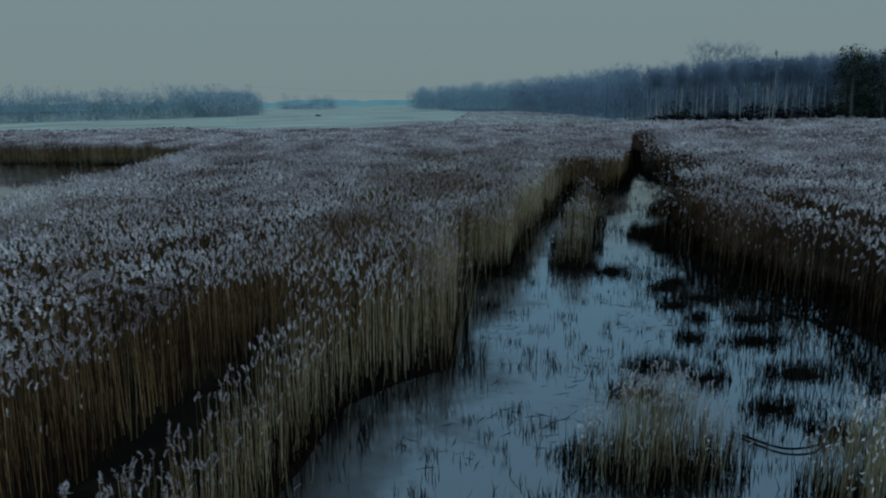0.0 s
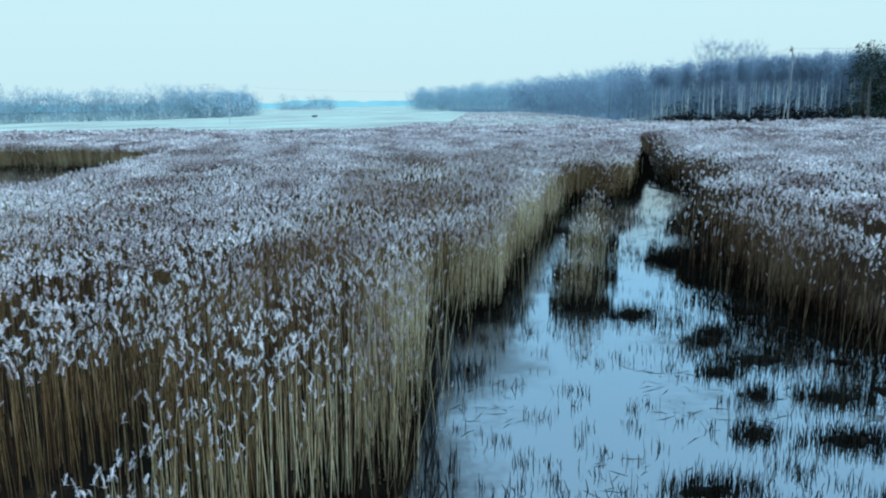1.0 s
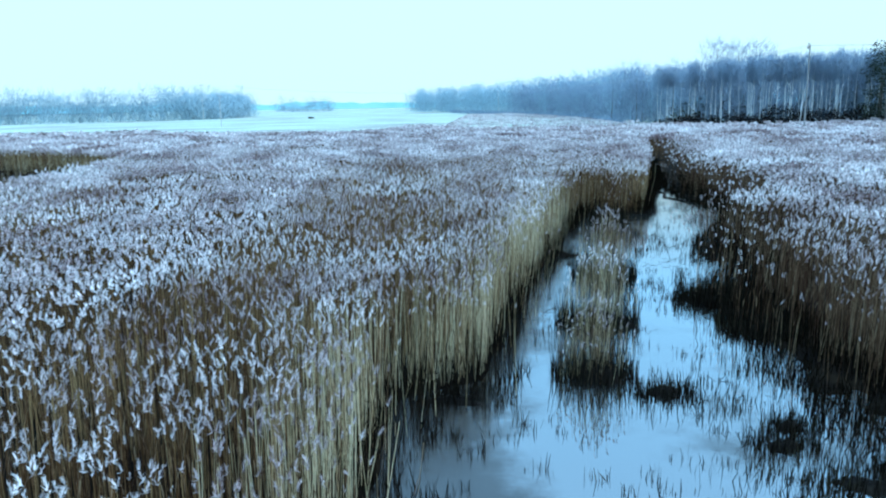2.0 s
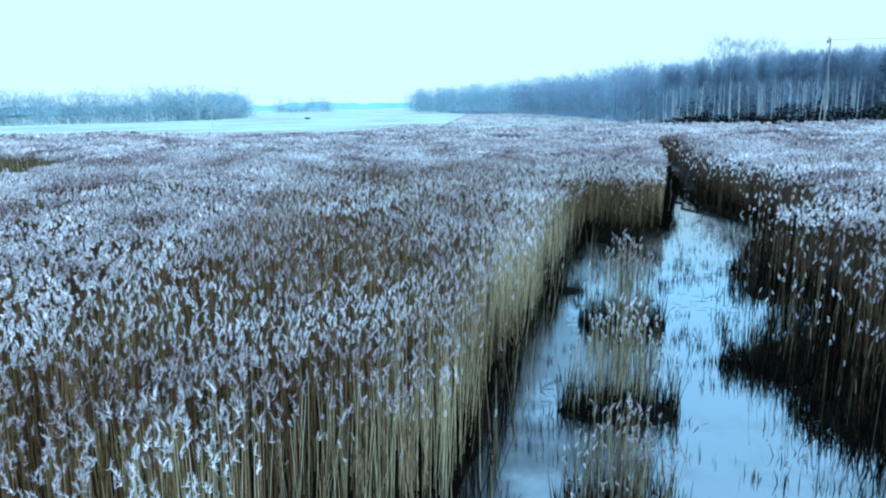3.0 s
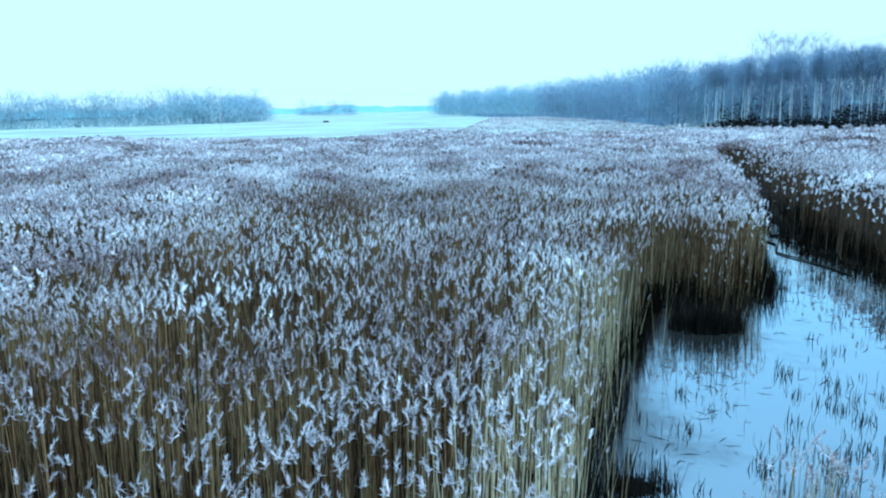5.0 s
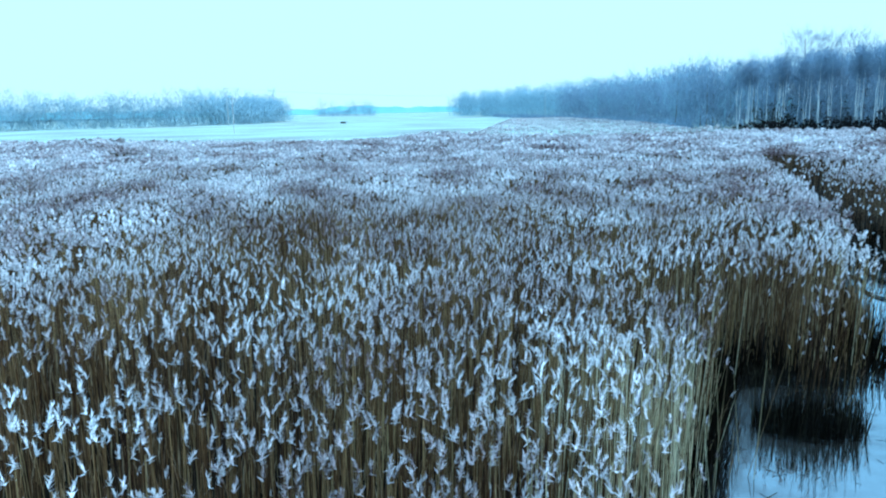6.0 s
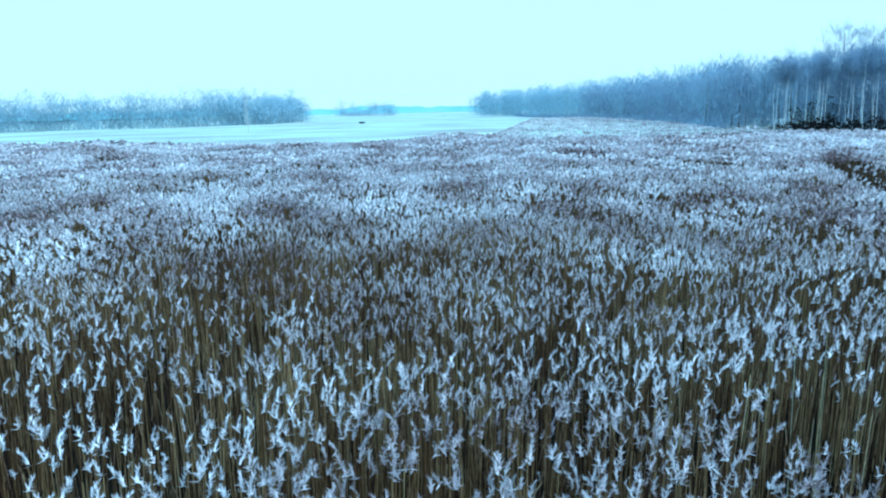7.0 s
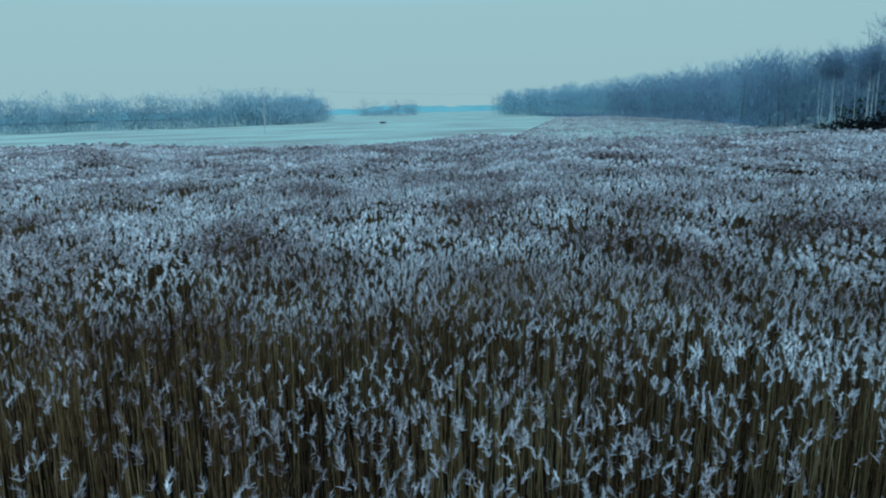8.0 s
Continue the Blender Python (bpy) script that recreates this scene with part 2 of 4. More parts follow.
def bm_mesh(name, bm, mat):
    me = bpy.data.meshes.new(name)
    bm.to_mesh(me)
    bm.free()
    me.materials.append(mat)
    return me


def scatter(templates, pos, scale, turn, lean, which):
    """Puts copies of small shapes at pos, as one pair of arrays. lean: sideways drift of the top, in metres."""
    vs, ts, off = [], [], 0
    for k, (tv, tt) in enumerate(templates):
        sel = np.where(which == k)[0]
        if not len(sel) or not len(tt):
            continue
        c, s = np.cos(turn[sel])[:, None], np.sin(turn[sel])[:, None]
        sc = scale[sel]
        x, y, z = tv[None, :, 0] * sc[:, :1], tv[None, :, 1] * sc[:, :1], tv[None, :, 2] * sc[:, 1:]
        bend = (np.maximum(z, 0) / np.maximum(sc[:, 1:] * 2.0, 1e-3)) ** 1.6
        px = x * c - y * s + pos[sel, 0][:, None] + lean[sel, 0][:, None] * bend
        py = x * s + y * c + pos[sel, 1][:, None] + lean[sel, 1][:, None] * bend
        pz = z + pos[sel, 2][:, None]
        v = np.stack([px, py, pz], -1).reshape(-1, 3)
        n = tv.shape[0]
        t = tt[None] + (np.arange(len(sel)) * n)[:, None, None] + off
        off += len(sel) * n
        vs.append(v.astype(np.float32))
        ts.append(t.reshape(-1, 3))
    return np.concatenate(vs), np.concatenate(ts)


def value_noise(x, y, size, seed):
    """Smooth random numbers 0 to 1 over the plan, one wave about size metres."""
    table = np.random.default_rng(seed).random((64, 64))
    u, v = x / size + 1000.3, y / size + 1000.7
    i, j = np.floor(u).astype(int), np.floor(v).astype(int)
    f, g = u - i, v - j
    f, g = f * f * (3 - 2 * f), g * g * (3 - 2 * g)
    a, b = table[i % 64, j % 64], table[(i + 1) % 64, j % 64]
    c, d = table[i % 64, (j + 1) % 64], table[(i + 1) % 64, (j + 1) % 64]
    return (a * (1 - f) + b * f) * (1 - g) + (c * (1 - f) + d * f) * g


def inside(poly, x, y):
    hit = np.zeros(x.shape, bool)
    for (x0, y0), (x1, y1) in zip(poly, poly[1:] + poly[:1]):
        cross = (y0 > y) != (y1 > y)
        with np.errstate(divide="ignore", invalid="ignore"):
            hit ^= cross & (x < (x1 - x0) * (y - y0) / (y1 - y0 + 1e-12) + x0)
    return hit


def distance(line, x, y, closed=True):
    best = np.full(x.shape, 1e9)
    pairs = zip(line, line[1:] + line[:1]) if closed else zip(line, line[1:])
    for (x0, y0), (x1, y1) in pairs:
        dx, dy = x1 - x0, y1 - y0
        k = np.clip(((x - x0) * dx + (y - y0) * dy) / (dx * dx + dy * dy + 1e-9), 0, 1)
        best = np.minimum(best, np.hypot(x - x0 - k * dx, y - y0 - k * dy))
    return best


def spread(rng, x0, x1, y0, y1, density):
    n = int((x1 - x0) * (y1 - y0) * density)
    return rng.uniform(x0, x1, n), rng.uniform(y0, y1, n)


# ---- the plan of the marsh ----
BANK_WEST = [(-3.4, -14), (-2.7, 0.0), (-2.4, 2.3), (-2.1, 4.1), (-1.2, 5.2), (-0.3, 6.0), (-0.1, 9.1), (-0.1, 13.4), (0.6, 13.9), (1.45, 14.2), (1.8, 15.8),
             (2.2, 18.5), (3.4, 22.2), (3.7, 24.0), (4.4, 27.1), (5.4, 30.0), (6.0, 31.6), (6.4, 32.75), (7.1, 33.0), (8.7, 32.85), (9.25, 33.8), (11.3, 40.8),
             (13.7, 50.5), (15.9, 59.5)]
BANK_EAST = [(16.7, 59.3), (14.6, 50.3), (12.4, 40.9), (12.0, 38.0), (12.2, 35.5), (12.7, 33.0), (10.3, 28.4), (9.25, 26.8), (8.4, 24.2), (9.1, 22.8),
             (8.2, 21.6), (6.65, 19.4), (6.8, 18.5), (6.8, 17.2), (6.65, 16.5), (7.1, 14.0), (7.2, 11.4), (8.1, 10.4), (8.2, 8.0), (7.9, 5.0), (8.2, -2.0), (9.0, -14)]
CHANNEL = BANK_WEST + BANK_EAST
POOL = [(-90, 10), (-17.0, 12), (-17.1, 21), (-17.9, 27), (-17.5, 35), (-20, 49.5), (-23, 52.5), (-27, 55), (-31, 56.5), (-35, 57), (-41, 58), (-90, 62)]
GAP = [(-6.4, -6), (-5.3, 1.0), (-4.9, 3.5), (-4.5, 5.5), (-3.7, 6.8), (-3.0, 6.0), (-3.05, 3.6), (-3.4, 1.0), (-4.0, -6)]
TRENCH = [(9.7, 22.5), (10.6, 22.6), (10.9, 18), (11.2, 13), (11.6, 6), (12, -8), (10.8, -8), (10.3, 6), (10.0, 13), (9.7, 18)]
WOOD_EDGE = [(19, 262), (30, 205), (33, 165), (31, 122), (39.5, 111), (46, 97), (53.5, 89), (66, 79), (80, 71), (110, 40)]
ROUTE = [(-0.2, -7.4), (0.7, -0.2), (1.7, 7.1), (2.5, 14.3), (2.9, 21.1), (3.0, 25.7), (2.7, 30.4), (1.9, 37)]

# ---- ground: one sheet to the horizon, sunk in the channel and the pool ----


def spaced(a, b, step, far):
    vals = list(np.arange(a, b + step / 2, step))
    g, lo = step, a
    while lo > -far:
        g *= 1.22
        lo -= g
        vals.insert(0, lo)
    g, hi = step, vals[-1]
    while hi < far:
        g *= 1.22
        hi += g
        vals.append(hi)
    return np.array(vals)


gx, gy = np.meshgrid(spaced(-6, 14, 0.18, 2600), spaced(-4, 44, 0.22, 2600), indexing="ij")
wet = inside(CHANNEL, gx, gy)
d_edge = distance(CHANNEL, gx, gy)
signed = np.where(wet, -d_edge, d_edge)
ragged = distance(BANK_EAST, gx, gy, closed=False) < distance(BANK_WEST, gx, gy, closed=False)
signed += np.where(ragged, 0.9 * (value_noise(gx, gy, 0.8, 11) - 0.5) + 0.5 * (value_noise(gx, gy, 0.32, 12) - 0.5) - 0.3, 0)
gz = np.clip(0.02 + signed * 0.28, -0.16, 0.05)
gz += 0.05 * (value_noise(gx, gy, 0.9, 3) - 0.5) * (np.abs(signed) < 3)
flat = inside([(4.6, -14), (4.4, 4), (5.0, 9.5), (5.4, 13), (7.6, 14), (9, 8), (9, -14)], gx, gy) & wet
gz = np.where(flat, -0.03 + 0.15 * (value_noise(gx, gy, 1.1, 5) * 0.35 + value_noise(gx, gy, 0.45, 6) * 0.65 - 0.55), gz)
in_pool = inside(POOL, gx, gy)
gz = np.where(in_pool, -0.12, gz)
nx, ny = gx.shape
idx = np.arange(nx * ny).reshape(nx, ny)
a, b, c, d = idx[:-1, :-1].ravel(), idx[1:, :-1].ravel(), idx[1:, 1:].ravel(), idx[:-1, 1:].ravel()
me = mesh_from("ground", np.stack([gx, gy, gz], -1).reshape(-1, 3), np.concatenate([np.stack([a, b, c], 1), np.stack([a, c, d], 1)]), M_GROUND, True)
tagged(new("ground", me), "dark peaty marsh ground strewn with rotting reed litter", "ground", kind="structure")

for name, x0, y0, x1, y1, mat, label in (("water_1", -6, -14, 20, 62, M_WATER, "still silty water in the marsh channel mirroring the sky"),
                                         ("water_2", -95, 8, -16, 64, M_POOL, "still open pool of water among the reeds")):
    me = mesh_from(name, [(x0, y0, 0), (x1, y0, 0), (x1, y1, 0), (x0, y1, 0)], [(0, 1, 2), (0, 2, 3)], mat)
    tagged(new(name, me), label, "water", kind="structure")

# the pale mown meadow beyond the reeds; the bed itself runs on along the wood
MEADOW_EDGE = [(-260, 130), (-75, 125), (-45, 115), (-25, 103), (-12, 99), (-6, 104), (2, 110), (10, 114), (20, 120), (34, 130)]
EDGE_FAR = [(-260, 135), (-75, 130), (-45, 120), (-25, 108), (-12, 104), (-6, 112), (-2, 130), (1, 170), (6, 262), (40, 264)]
mx, my = np.meshgrid(np.linspace(-300, 60, 90), np.linspace(0, 1, 40), indexing="ij")
lo = np.interp(mx, [p[0] for p in MEADOW_EDGE], [p[1] for p in MEADOW_EDGE])
my = lo + my ** 1.5 * (758 - lo)
mz = 0.12 + 0.4 * value_noise(mx, my, 22, 9)
nx, ny = mx.shape
idx = np.arange(nx * ny).reshape(nx, ny)
a, b, c, d = idx[:-1, :-1].ravel(), idx[1:, :-1].ravel(), idx[1:, 1:].ravel(), idx[:-1, 1:].ravel()
me = mesh_from("meadow", np.stack([mx, my, mz], -1).reshape(-1, 3), np.concatenate([np.stack([a, b, c], 1), np.stack([a, c, d], 1)]), M_GRASS, True)
tagged(new("meadow", me), "pale bleached winter grassland beyond the reeds", "meadow", kind="structure")

# woods on the horizon: a flat strip that glows in the colour of haze
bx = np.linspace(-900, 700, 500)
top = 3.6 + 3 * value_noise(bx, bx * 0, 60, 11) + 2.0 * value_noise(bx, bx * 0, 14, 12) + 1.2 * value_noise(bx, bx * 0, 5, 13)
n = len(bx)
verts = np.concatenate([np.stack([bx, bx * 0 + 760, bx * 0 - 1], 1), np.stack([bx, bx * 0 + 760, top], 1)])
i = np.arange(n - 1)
me = mesh_from("backdrop", verts, np.concatenate([np.stack([i, i + 1, i + 1 + n], 1), np.stack([i, i + 1 + n, i + n], 1)]), M_FAR_GLOW)
tagged(new("backdrop", me), "line of bluish woods on the horizon, glowing with painted haze", "backdrop", kind="structure")


# ---- reeds ----
def reed_template(rng, lod):
    """Stem, leaves and plume of one reed 2 m high, as three shapes. lod 0 is the finest."""
    stem, leaf, plume = Shape(), Shape(), Shape()
    if lod == 0:
        stem.tube([(0, 0, 0), (0.01, 0.01, 1.8)], [0.0055, 0.003], 3)
    elif lod < 3:
        stem.strip([(0, 0, 0), (0, 0, 1.8)], [(0, 0.010, 0.018)[lod], (0, 0.005, 0.007)[lod]], (1, rng.uniform(-0.5, 0.5), 0))
    for _ in range((1, 0, 0, 0)[lod]):
        z, ang, ln = rng.uniform(0.6, 1.3), rng.uniform(0, 6.28), rng.uniform(0.2, 0.4)
        dx, dy = math.cos(ang), math.sin(ang)
        w = rng.uniform(0.010, 0.017) * 0.9
        out = ln * rng.uniform(0.15, 0.45)
        leaf.strip([(0, 0, z), (dx * out * 0.4, dy * out * 0.4, z + ln * 0.6), (dx * out, dy * out, z + ln * rng.uniform(0.75, 1.0))], [w * 0.7, w, 0], (-dy, dx, 0.2))
    # a nodding axis clothed in soft branchlets, drooping to one side and drawn to a point
    side = rng.uniform(0, 6.28)
    nod = rng.uniform(0.02, 0.08)
    n = (25, 8, 6, 5)[lod]
    tall = rng.uniform(0.09, 0.16) * (1.0, 1.0, 1.0, 1.2)[lod]
    for k in range(n):
        f = (k + rng.random()) / n
        ang = side + rng.gauss(0, 1.1) + (math.pi if rng.random() < 0.15 else 0)
        dx, dy = math.cos(ang), math.sin(ang)
        ax, ay = nod * f * f * math.cos(side), nod * f * f * math.sin(side)
        z = 1.80 + tall * (f - 0.25 * f * f * nod / 0.1)
        ln = (0.054, 0.076, 0.12, 0.15)[lod] * (1.05 - 0.35 * f) * rng.uniform(0.7, 1.35)
        tilt = rng.uniform(0.25, 1.8) * (1.2 - 0.8 * f)
        out, up = ln * math.sin(tilt) * (1.0, 1.0, 1.3, 2.6)[lod], ln * math.cos(tilt)
        w = (0.0145, 0.066, 0.19, 0.52)[lod] * (1.1 - 0.4 * f) * rng.uniform(0.7, 1.3)
        plume.strip([(ax, ay, z), (ax + dx * out, ay + dy * out, z + up)], [w, 0],
                    (-dy + rng.uniform(-0.7, 0.7), dx + rng.uniform(-0.7, 0.7), rng.uniform(-0.4, 0.4)))
    return stem.arrays(), leaf.arrays(), plume.arrays()


t_rng = random.Random(5)
REEDS = [[reed_template(t_rng, lod) for _ in range(10)] for lod in range(4)]
EMPTY = (np.zeros((0, 3), np.float32), np.zeros((0, 3), np.int32))


def reed_arrays(pos, height, lod, rng, plumes=None, lean=0.16):
    """Arrays of stems, leaves and plumes for reeds at pos."""
    n = len(pos)
    which = rng.integers(0, 10, n)
    scale = np.stack([np.clip(height / 2.05, 0.6, 1.3), height / 2.0], 1)
    turn = rng.uniform(0, 6.28, n)
    ln = rng.normal(0, lean * 0.5, (n, 2)) + np.array([lean * 0.35, -lean * 0.15])
    res = []
    for k in range(3):
        keep = np.ones(n, bool) if (plumes is None or k < 2) else plumes
        temps = [REEDS[lod][i][k] for i in range(10)]
        if not keep.any() or not any(len(t[1]) for t in temps):
            res.append(EMPTY)
            continue
        res.append(scatter(temps, pos[keep], scale[keep], turn[keep], ln[keep], which[keep]))
    return res


def join_arrays(chunks):
    vs, ts, off = [], [], 0
    for v, t in chunks:
        vs.append(v)
        ts.append(t + off)
        off += len(v)
    return np.concatenate(vs), np.concatenate(ts)


def reed_thing(name, chunks, label, category="reeds", group="", kind="", straw=None):
    """One stand of reeds, with its stems, leaves and plumes as parts."""
    ob = tagged(new(name), label, category, group, kind)
    for k, (pname, mat) in enumerate((("stem_thicket", straw or M_STRAW), ("foliage", M_LEAF), ("plume_mass", M_PLUME))):
        v, t = join_arrays([c[k] for c in chunks])
        if len(t):
            p = part(pname, mesh_from(pname, v, t, mat), ob)
            p["kind"] = "stuff"
    return ob


def stub_arrays(px, py, lo, hi, rng, lean=0.12, thick=0.014):
    n = len(px)
    sh = []
    for k in range(6):
        s = Shape()
        r = random.Random(k)
        if k < 5:
            s.strip([(0, 0, -0.05), (0.004, 0, 1.0)], [1.0, 0.3], (1, r.uniform(-1, 1), 0))
        else:  # leaning far over
            s.strip([(0, 0, -0.05), (5, 1, 0.95)], [1.0, 0.4], (0.3, 1, 0))
        v, t = s.arrays()
        v = v * np.array([1, 1, 2.0])
        sh.append((v, t))
    ht = rng.uniform(lo, hi, n) * rng.uniform(0.5, 1.0, n)
    scale = np.stack([rng.uniform(0.7, 1.4, n) * thick, ht / 2], 1)
    return scatter(sh, np.stack([px, py, np.zeros(n)], 1), scale, rng.uniform(0, 6.28, n), rng.normal(0, lean, (n, 2)) * ht[:, None], rng.integers(0, 6, n))


def grows(x, y):
    """Where the reed bed stands: off the water and the gap, this side of the wood and the meadow."""
    ok = ~inside(CHANNEL, x, y) & ~inside(POOL, x, y) & ~inside(GAP, x, y) & ~inside(TRENCH, x, y)
    wood = np.interp(y, [p[1] for p in WOOD_EDGE[::-1]], [p[0] for p in WOOD_EDGE[::-1]])
    ok &= x < wood - 2
    ok &= y < np.interp(x, [p[0] for p in EDGE_FAR], [p[1] for p in EDGE_FAR]) + 6 * (value_noise(x, y, 9, 38) - 0.5) + 26 * value_noise(x, y, 1.1, 39) ** 3
    ok &= (x > -0.95 * (y + 14) - 3) & (x < 0.78 * (y + 14) + 4)
    return ok


# where plumes stand thick or thin: x, y, size, gain
PATCHES = ((-2.6, 5.6, 1.2, -0.3), (-2.7, 8.6, 1.5, -0.2), (-1.1, 11.3, 0.9, -0.15), (-0.9, 32.4, 1.3, -0.45), (5.5, 32.2, 0.75, -1.0), (5.5, 35.2, 0.8, -0.25), (-1.7, 35.1, 1.2, -0.5), (-1.2, 27.9, 1.0, -0.5), (0.7, 20.1, 0.9, -0.2), (-3.1, 40.8, 1.5, -0.3),
           (-0.5, 37.4, 1.1, -0.2), (2.6, 37.3, 1.3, -0.15), (-1.2, 18.8, 1.2, -0.15), (-0.2, 20.6, 1.3, -0.25), (0.9, 25.3, 0.8, -0.3), (-1.2, 15.9, 0.7, 0.5), (1.7, 35.6, 2.0, 0.4), (-8.3, 43.0, 3.0, 0.4),
           (5.8, 51.0, 4.0, 0.4), (-1.0, 45.7, 3.0, 0.4), (4.4, 30.0, 0.9, 0.3), (-8.5, 18.6, 2.5, 0.4), (-10.7, 32.0, 3.5, 0.4))
BANDS = ((0, 0.0, 7.0, 80, (-12, 14, -7, 44)), (1, 7.0, 24, 50, (-34, 30, -10, 62)),
         (2, 24, 55, 20, (-75, 62, -5, 92)), (3, 55, 240, 3.2, (-120, 90, 20, 262)))
rng = np.random.default_rng(21)
beds = {"west": [], "east": [], "bank": [], "pale": []}
for lod, d0, d1, density, box in BANDS:
    x, y = spread(rng, *box, density)
    d = distance(ROUTE, x, y, closed=False)
    keep = (d >= d0) & (d < d1) & grows(x, y)
    x, y = x[keep], y[keep]
    # thinner and thicker growth
    thick = 0.45 * value_noise(x, y, 0.6, 31) + 0.55 * value_noise(x, y, 3.0, 32)
    edge = distance(CHANNEL, x, y)
    keep = rng.random(len(x)) < np.clip(0.35 + 1.1 * thick, 0, 1) + (edge < 0.8) * 0.5
    east = x > np.interp(y, [p[1] for p in BANK_WEST], [p[0] for p in BANK_WEST]) + 0.3
    keep &= ~(east & (edge < 0.9 + 0.8 * value_noise(x, y, 2.0, 37)) & (rng.random(len(x)) < 0.85))
    x, y, edge, east = x[keep], y[keep], edge[keep], east[keep]
    h = 1.92 + 0.34 * (value_noise(x, y, 7, 33) - 0.5) + 0.25 * (value_noise(x, y, 1.4, 34) - 0.5) + rng.normal(0, (0.12, 0.10, 0.08, 0.08)[lod], len(x))
    h -= 0.3 * inside([(-4, -8), (-3.3, 3), (-2.6, 6), (-1.6, 5), (-2.6, 0), (-3, -8)], x, y)
    h -= 0.25 * (edge < 0.4) * rng.random(len(x))
    h -= 0.55 * east * np.clip(1 - (edge - 0.8) / 1.6, 0, 1) * rng.random(len(x))
    fade = np.interp(x, [p[0] for p in EDGE_FAR], [p[1] for p in EDGE_FAR]) - y  # the bed thins out towards the meadow
    h *= np.clip(0.38 + fade / 34, 0.36, 1.0)
    short = rng.random(len(x)) < 0.15
    h = np.where(short, h * rng.uniform(0.6, 0.9, len(x)), h)
    patch = 0.75 * value_noise(x, y, 2.2, 35)
    for cx, cy, size, gain in PATCHES:
        patch += (0.6 if gain < 0 else 1.0) * gain * np.exp(-((x - cx) ** 2 + (y - cy) ** 2) / (2 * size * size))
    patch += 0.3 * (edge < 2.2)
    if lod == 0:
        patch += 0.35 * np.clip((distance(ROUTE, x, y, closed=False) - 2.5) / 4, 0, 1)
    plume = (rng.random(len(x)) < (0.50, 1.0, 1.0, 1.0)[lod] + (0.6, 0.8, 1.0, 1.0)[lod] * patch) & ~(short & (rng.random(len(x)) < 0.6))
    bare = np.zeros(len(x))
    for cx, cy, size, gain in PATCHES:
        bare += max(0, -gain) * np.exp(-((x - cx) ** 2 + (y - cy) ** 2) / (2 * size * size))
    keep = rng.random(len(x)) > bare
    x, y, h, edge, east, plume = x[keep], y[keep], h[keep], edge[keep], east[keep], plume[keep]
    pos = np.stack([x, y, np.full(len(x), -0.03)], 1)
    # pale straw paints the lit bank; brown beyond y 30.4 paints the inlet's shadow
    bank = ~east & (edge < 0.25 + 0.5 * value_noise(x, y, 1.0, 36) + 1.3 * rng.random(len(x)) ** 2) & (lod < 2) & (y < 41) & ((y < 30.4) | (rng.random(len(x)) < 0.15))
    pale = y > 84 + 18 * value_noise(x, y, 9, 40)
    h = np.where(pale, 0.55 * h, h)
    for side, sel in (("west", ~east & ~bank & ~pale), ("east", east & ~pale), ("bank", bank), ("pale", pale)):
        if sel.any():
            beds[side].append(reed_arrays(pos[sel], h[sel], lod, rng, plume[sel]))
px, py = spread(rng, -62, -17, 50, 66, 26)
keep = ~inside(POOL, px, py) & (distance(POOL, px, py) < 3.2)
px, py = px[keep], py[keep]
reed_thing("pool_reeds", [reed_arrays(np.stack([px, py, px * 0], 1), rng.uniform(1.5, 2.1, len(px)), 1, rng)], "dull straw-coloured reeds walling the far side of the pool", kind="stuff")
fx, fy = spread(rng, -62, -17, 50, 62, 40)
keep = distance(POOL, fx, fy) < 0.5
me = mesh_from("pool_sedge", *stub_arrays(fx[keep], fy[keep], 0.3, 0.9, rng, lean=0.2, thick=0.03), M_SEDGE)
tagged(new("pool_sedge", me), "black sedge along the pool's margin", "sedge", kind="stuff")
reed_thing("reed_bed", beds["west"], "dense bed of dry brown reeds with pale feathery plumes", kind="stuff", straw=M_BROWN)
reed_thing("bank_reeds", beds["bank"], "tall straw-coloured reeds walling the water's edge, pale for the lit side", kind="stuff")
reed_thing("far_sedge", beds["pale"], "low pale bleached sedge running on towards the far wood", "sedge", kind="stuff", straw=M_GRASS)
reed_thing("reed_bed", beds["east"], "dense brown reed bed, stems darkened for shade, with pale plumes along the dark muddy bank", kind="stuff", straw=M_SHADED_REED)


def reed_clump(x, y, rx, ry, height, count, label, plume_share=0.8, mound=0.1, stubs=60, straw=None):
    """A stand of reeds in the water on its own dark mound."""
    r, a = rng.random(count) ** 0.8, rng.uniform(0, 6.28, count)
    pos = np.stack([x + rx * r * np.cos(a), y + ry * r * np.sin(a), np.zeros(count)], 1)
    h = height * (1 - 0.5 * r * r) * rng.uniform(0.72, 1.08, count)
    ob = reed_thing("reed_clump", [reed_arrays(pos, h, 0, rng, rng.random(count) < plume_share)], label, "reeds", "reed clumps in the channel", straw=straw)
    if mound:
        part("mound", mound_mesh(x, y, rx * 0.85, ry * 0.85, mound), ob, "black wet mud and rotten stems")
    if stubs:
        part("stubble", stub_mesh(x, y, rx * 1.1, ry * 1.1, stubs * 2, 0.15, 0.8), ob, "broken dark stubs")["kind"] = "stuff"
    return ob


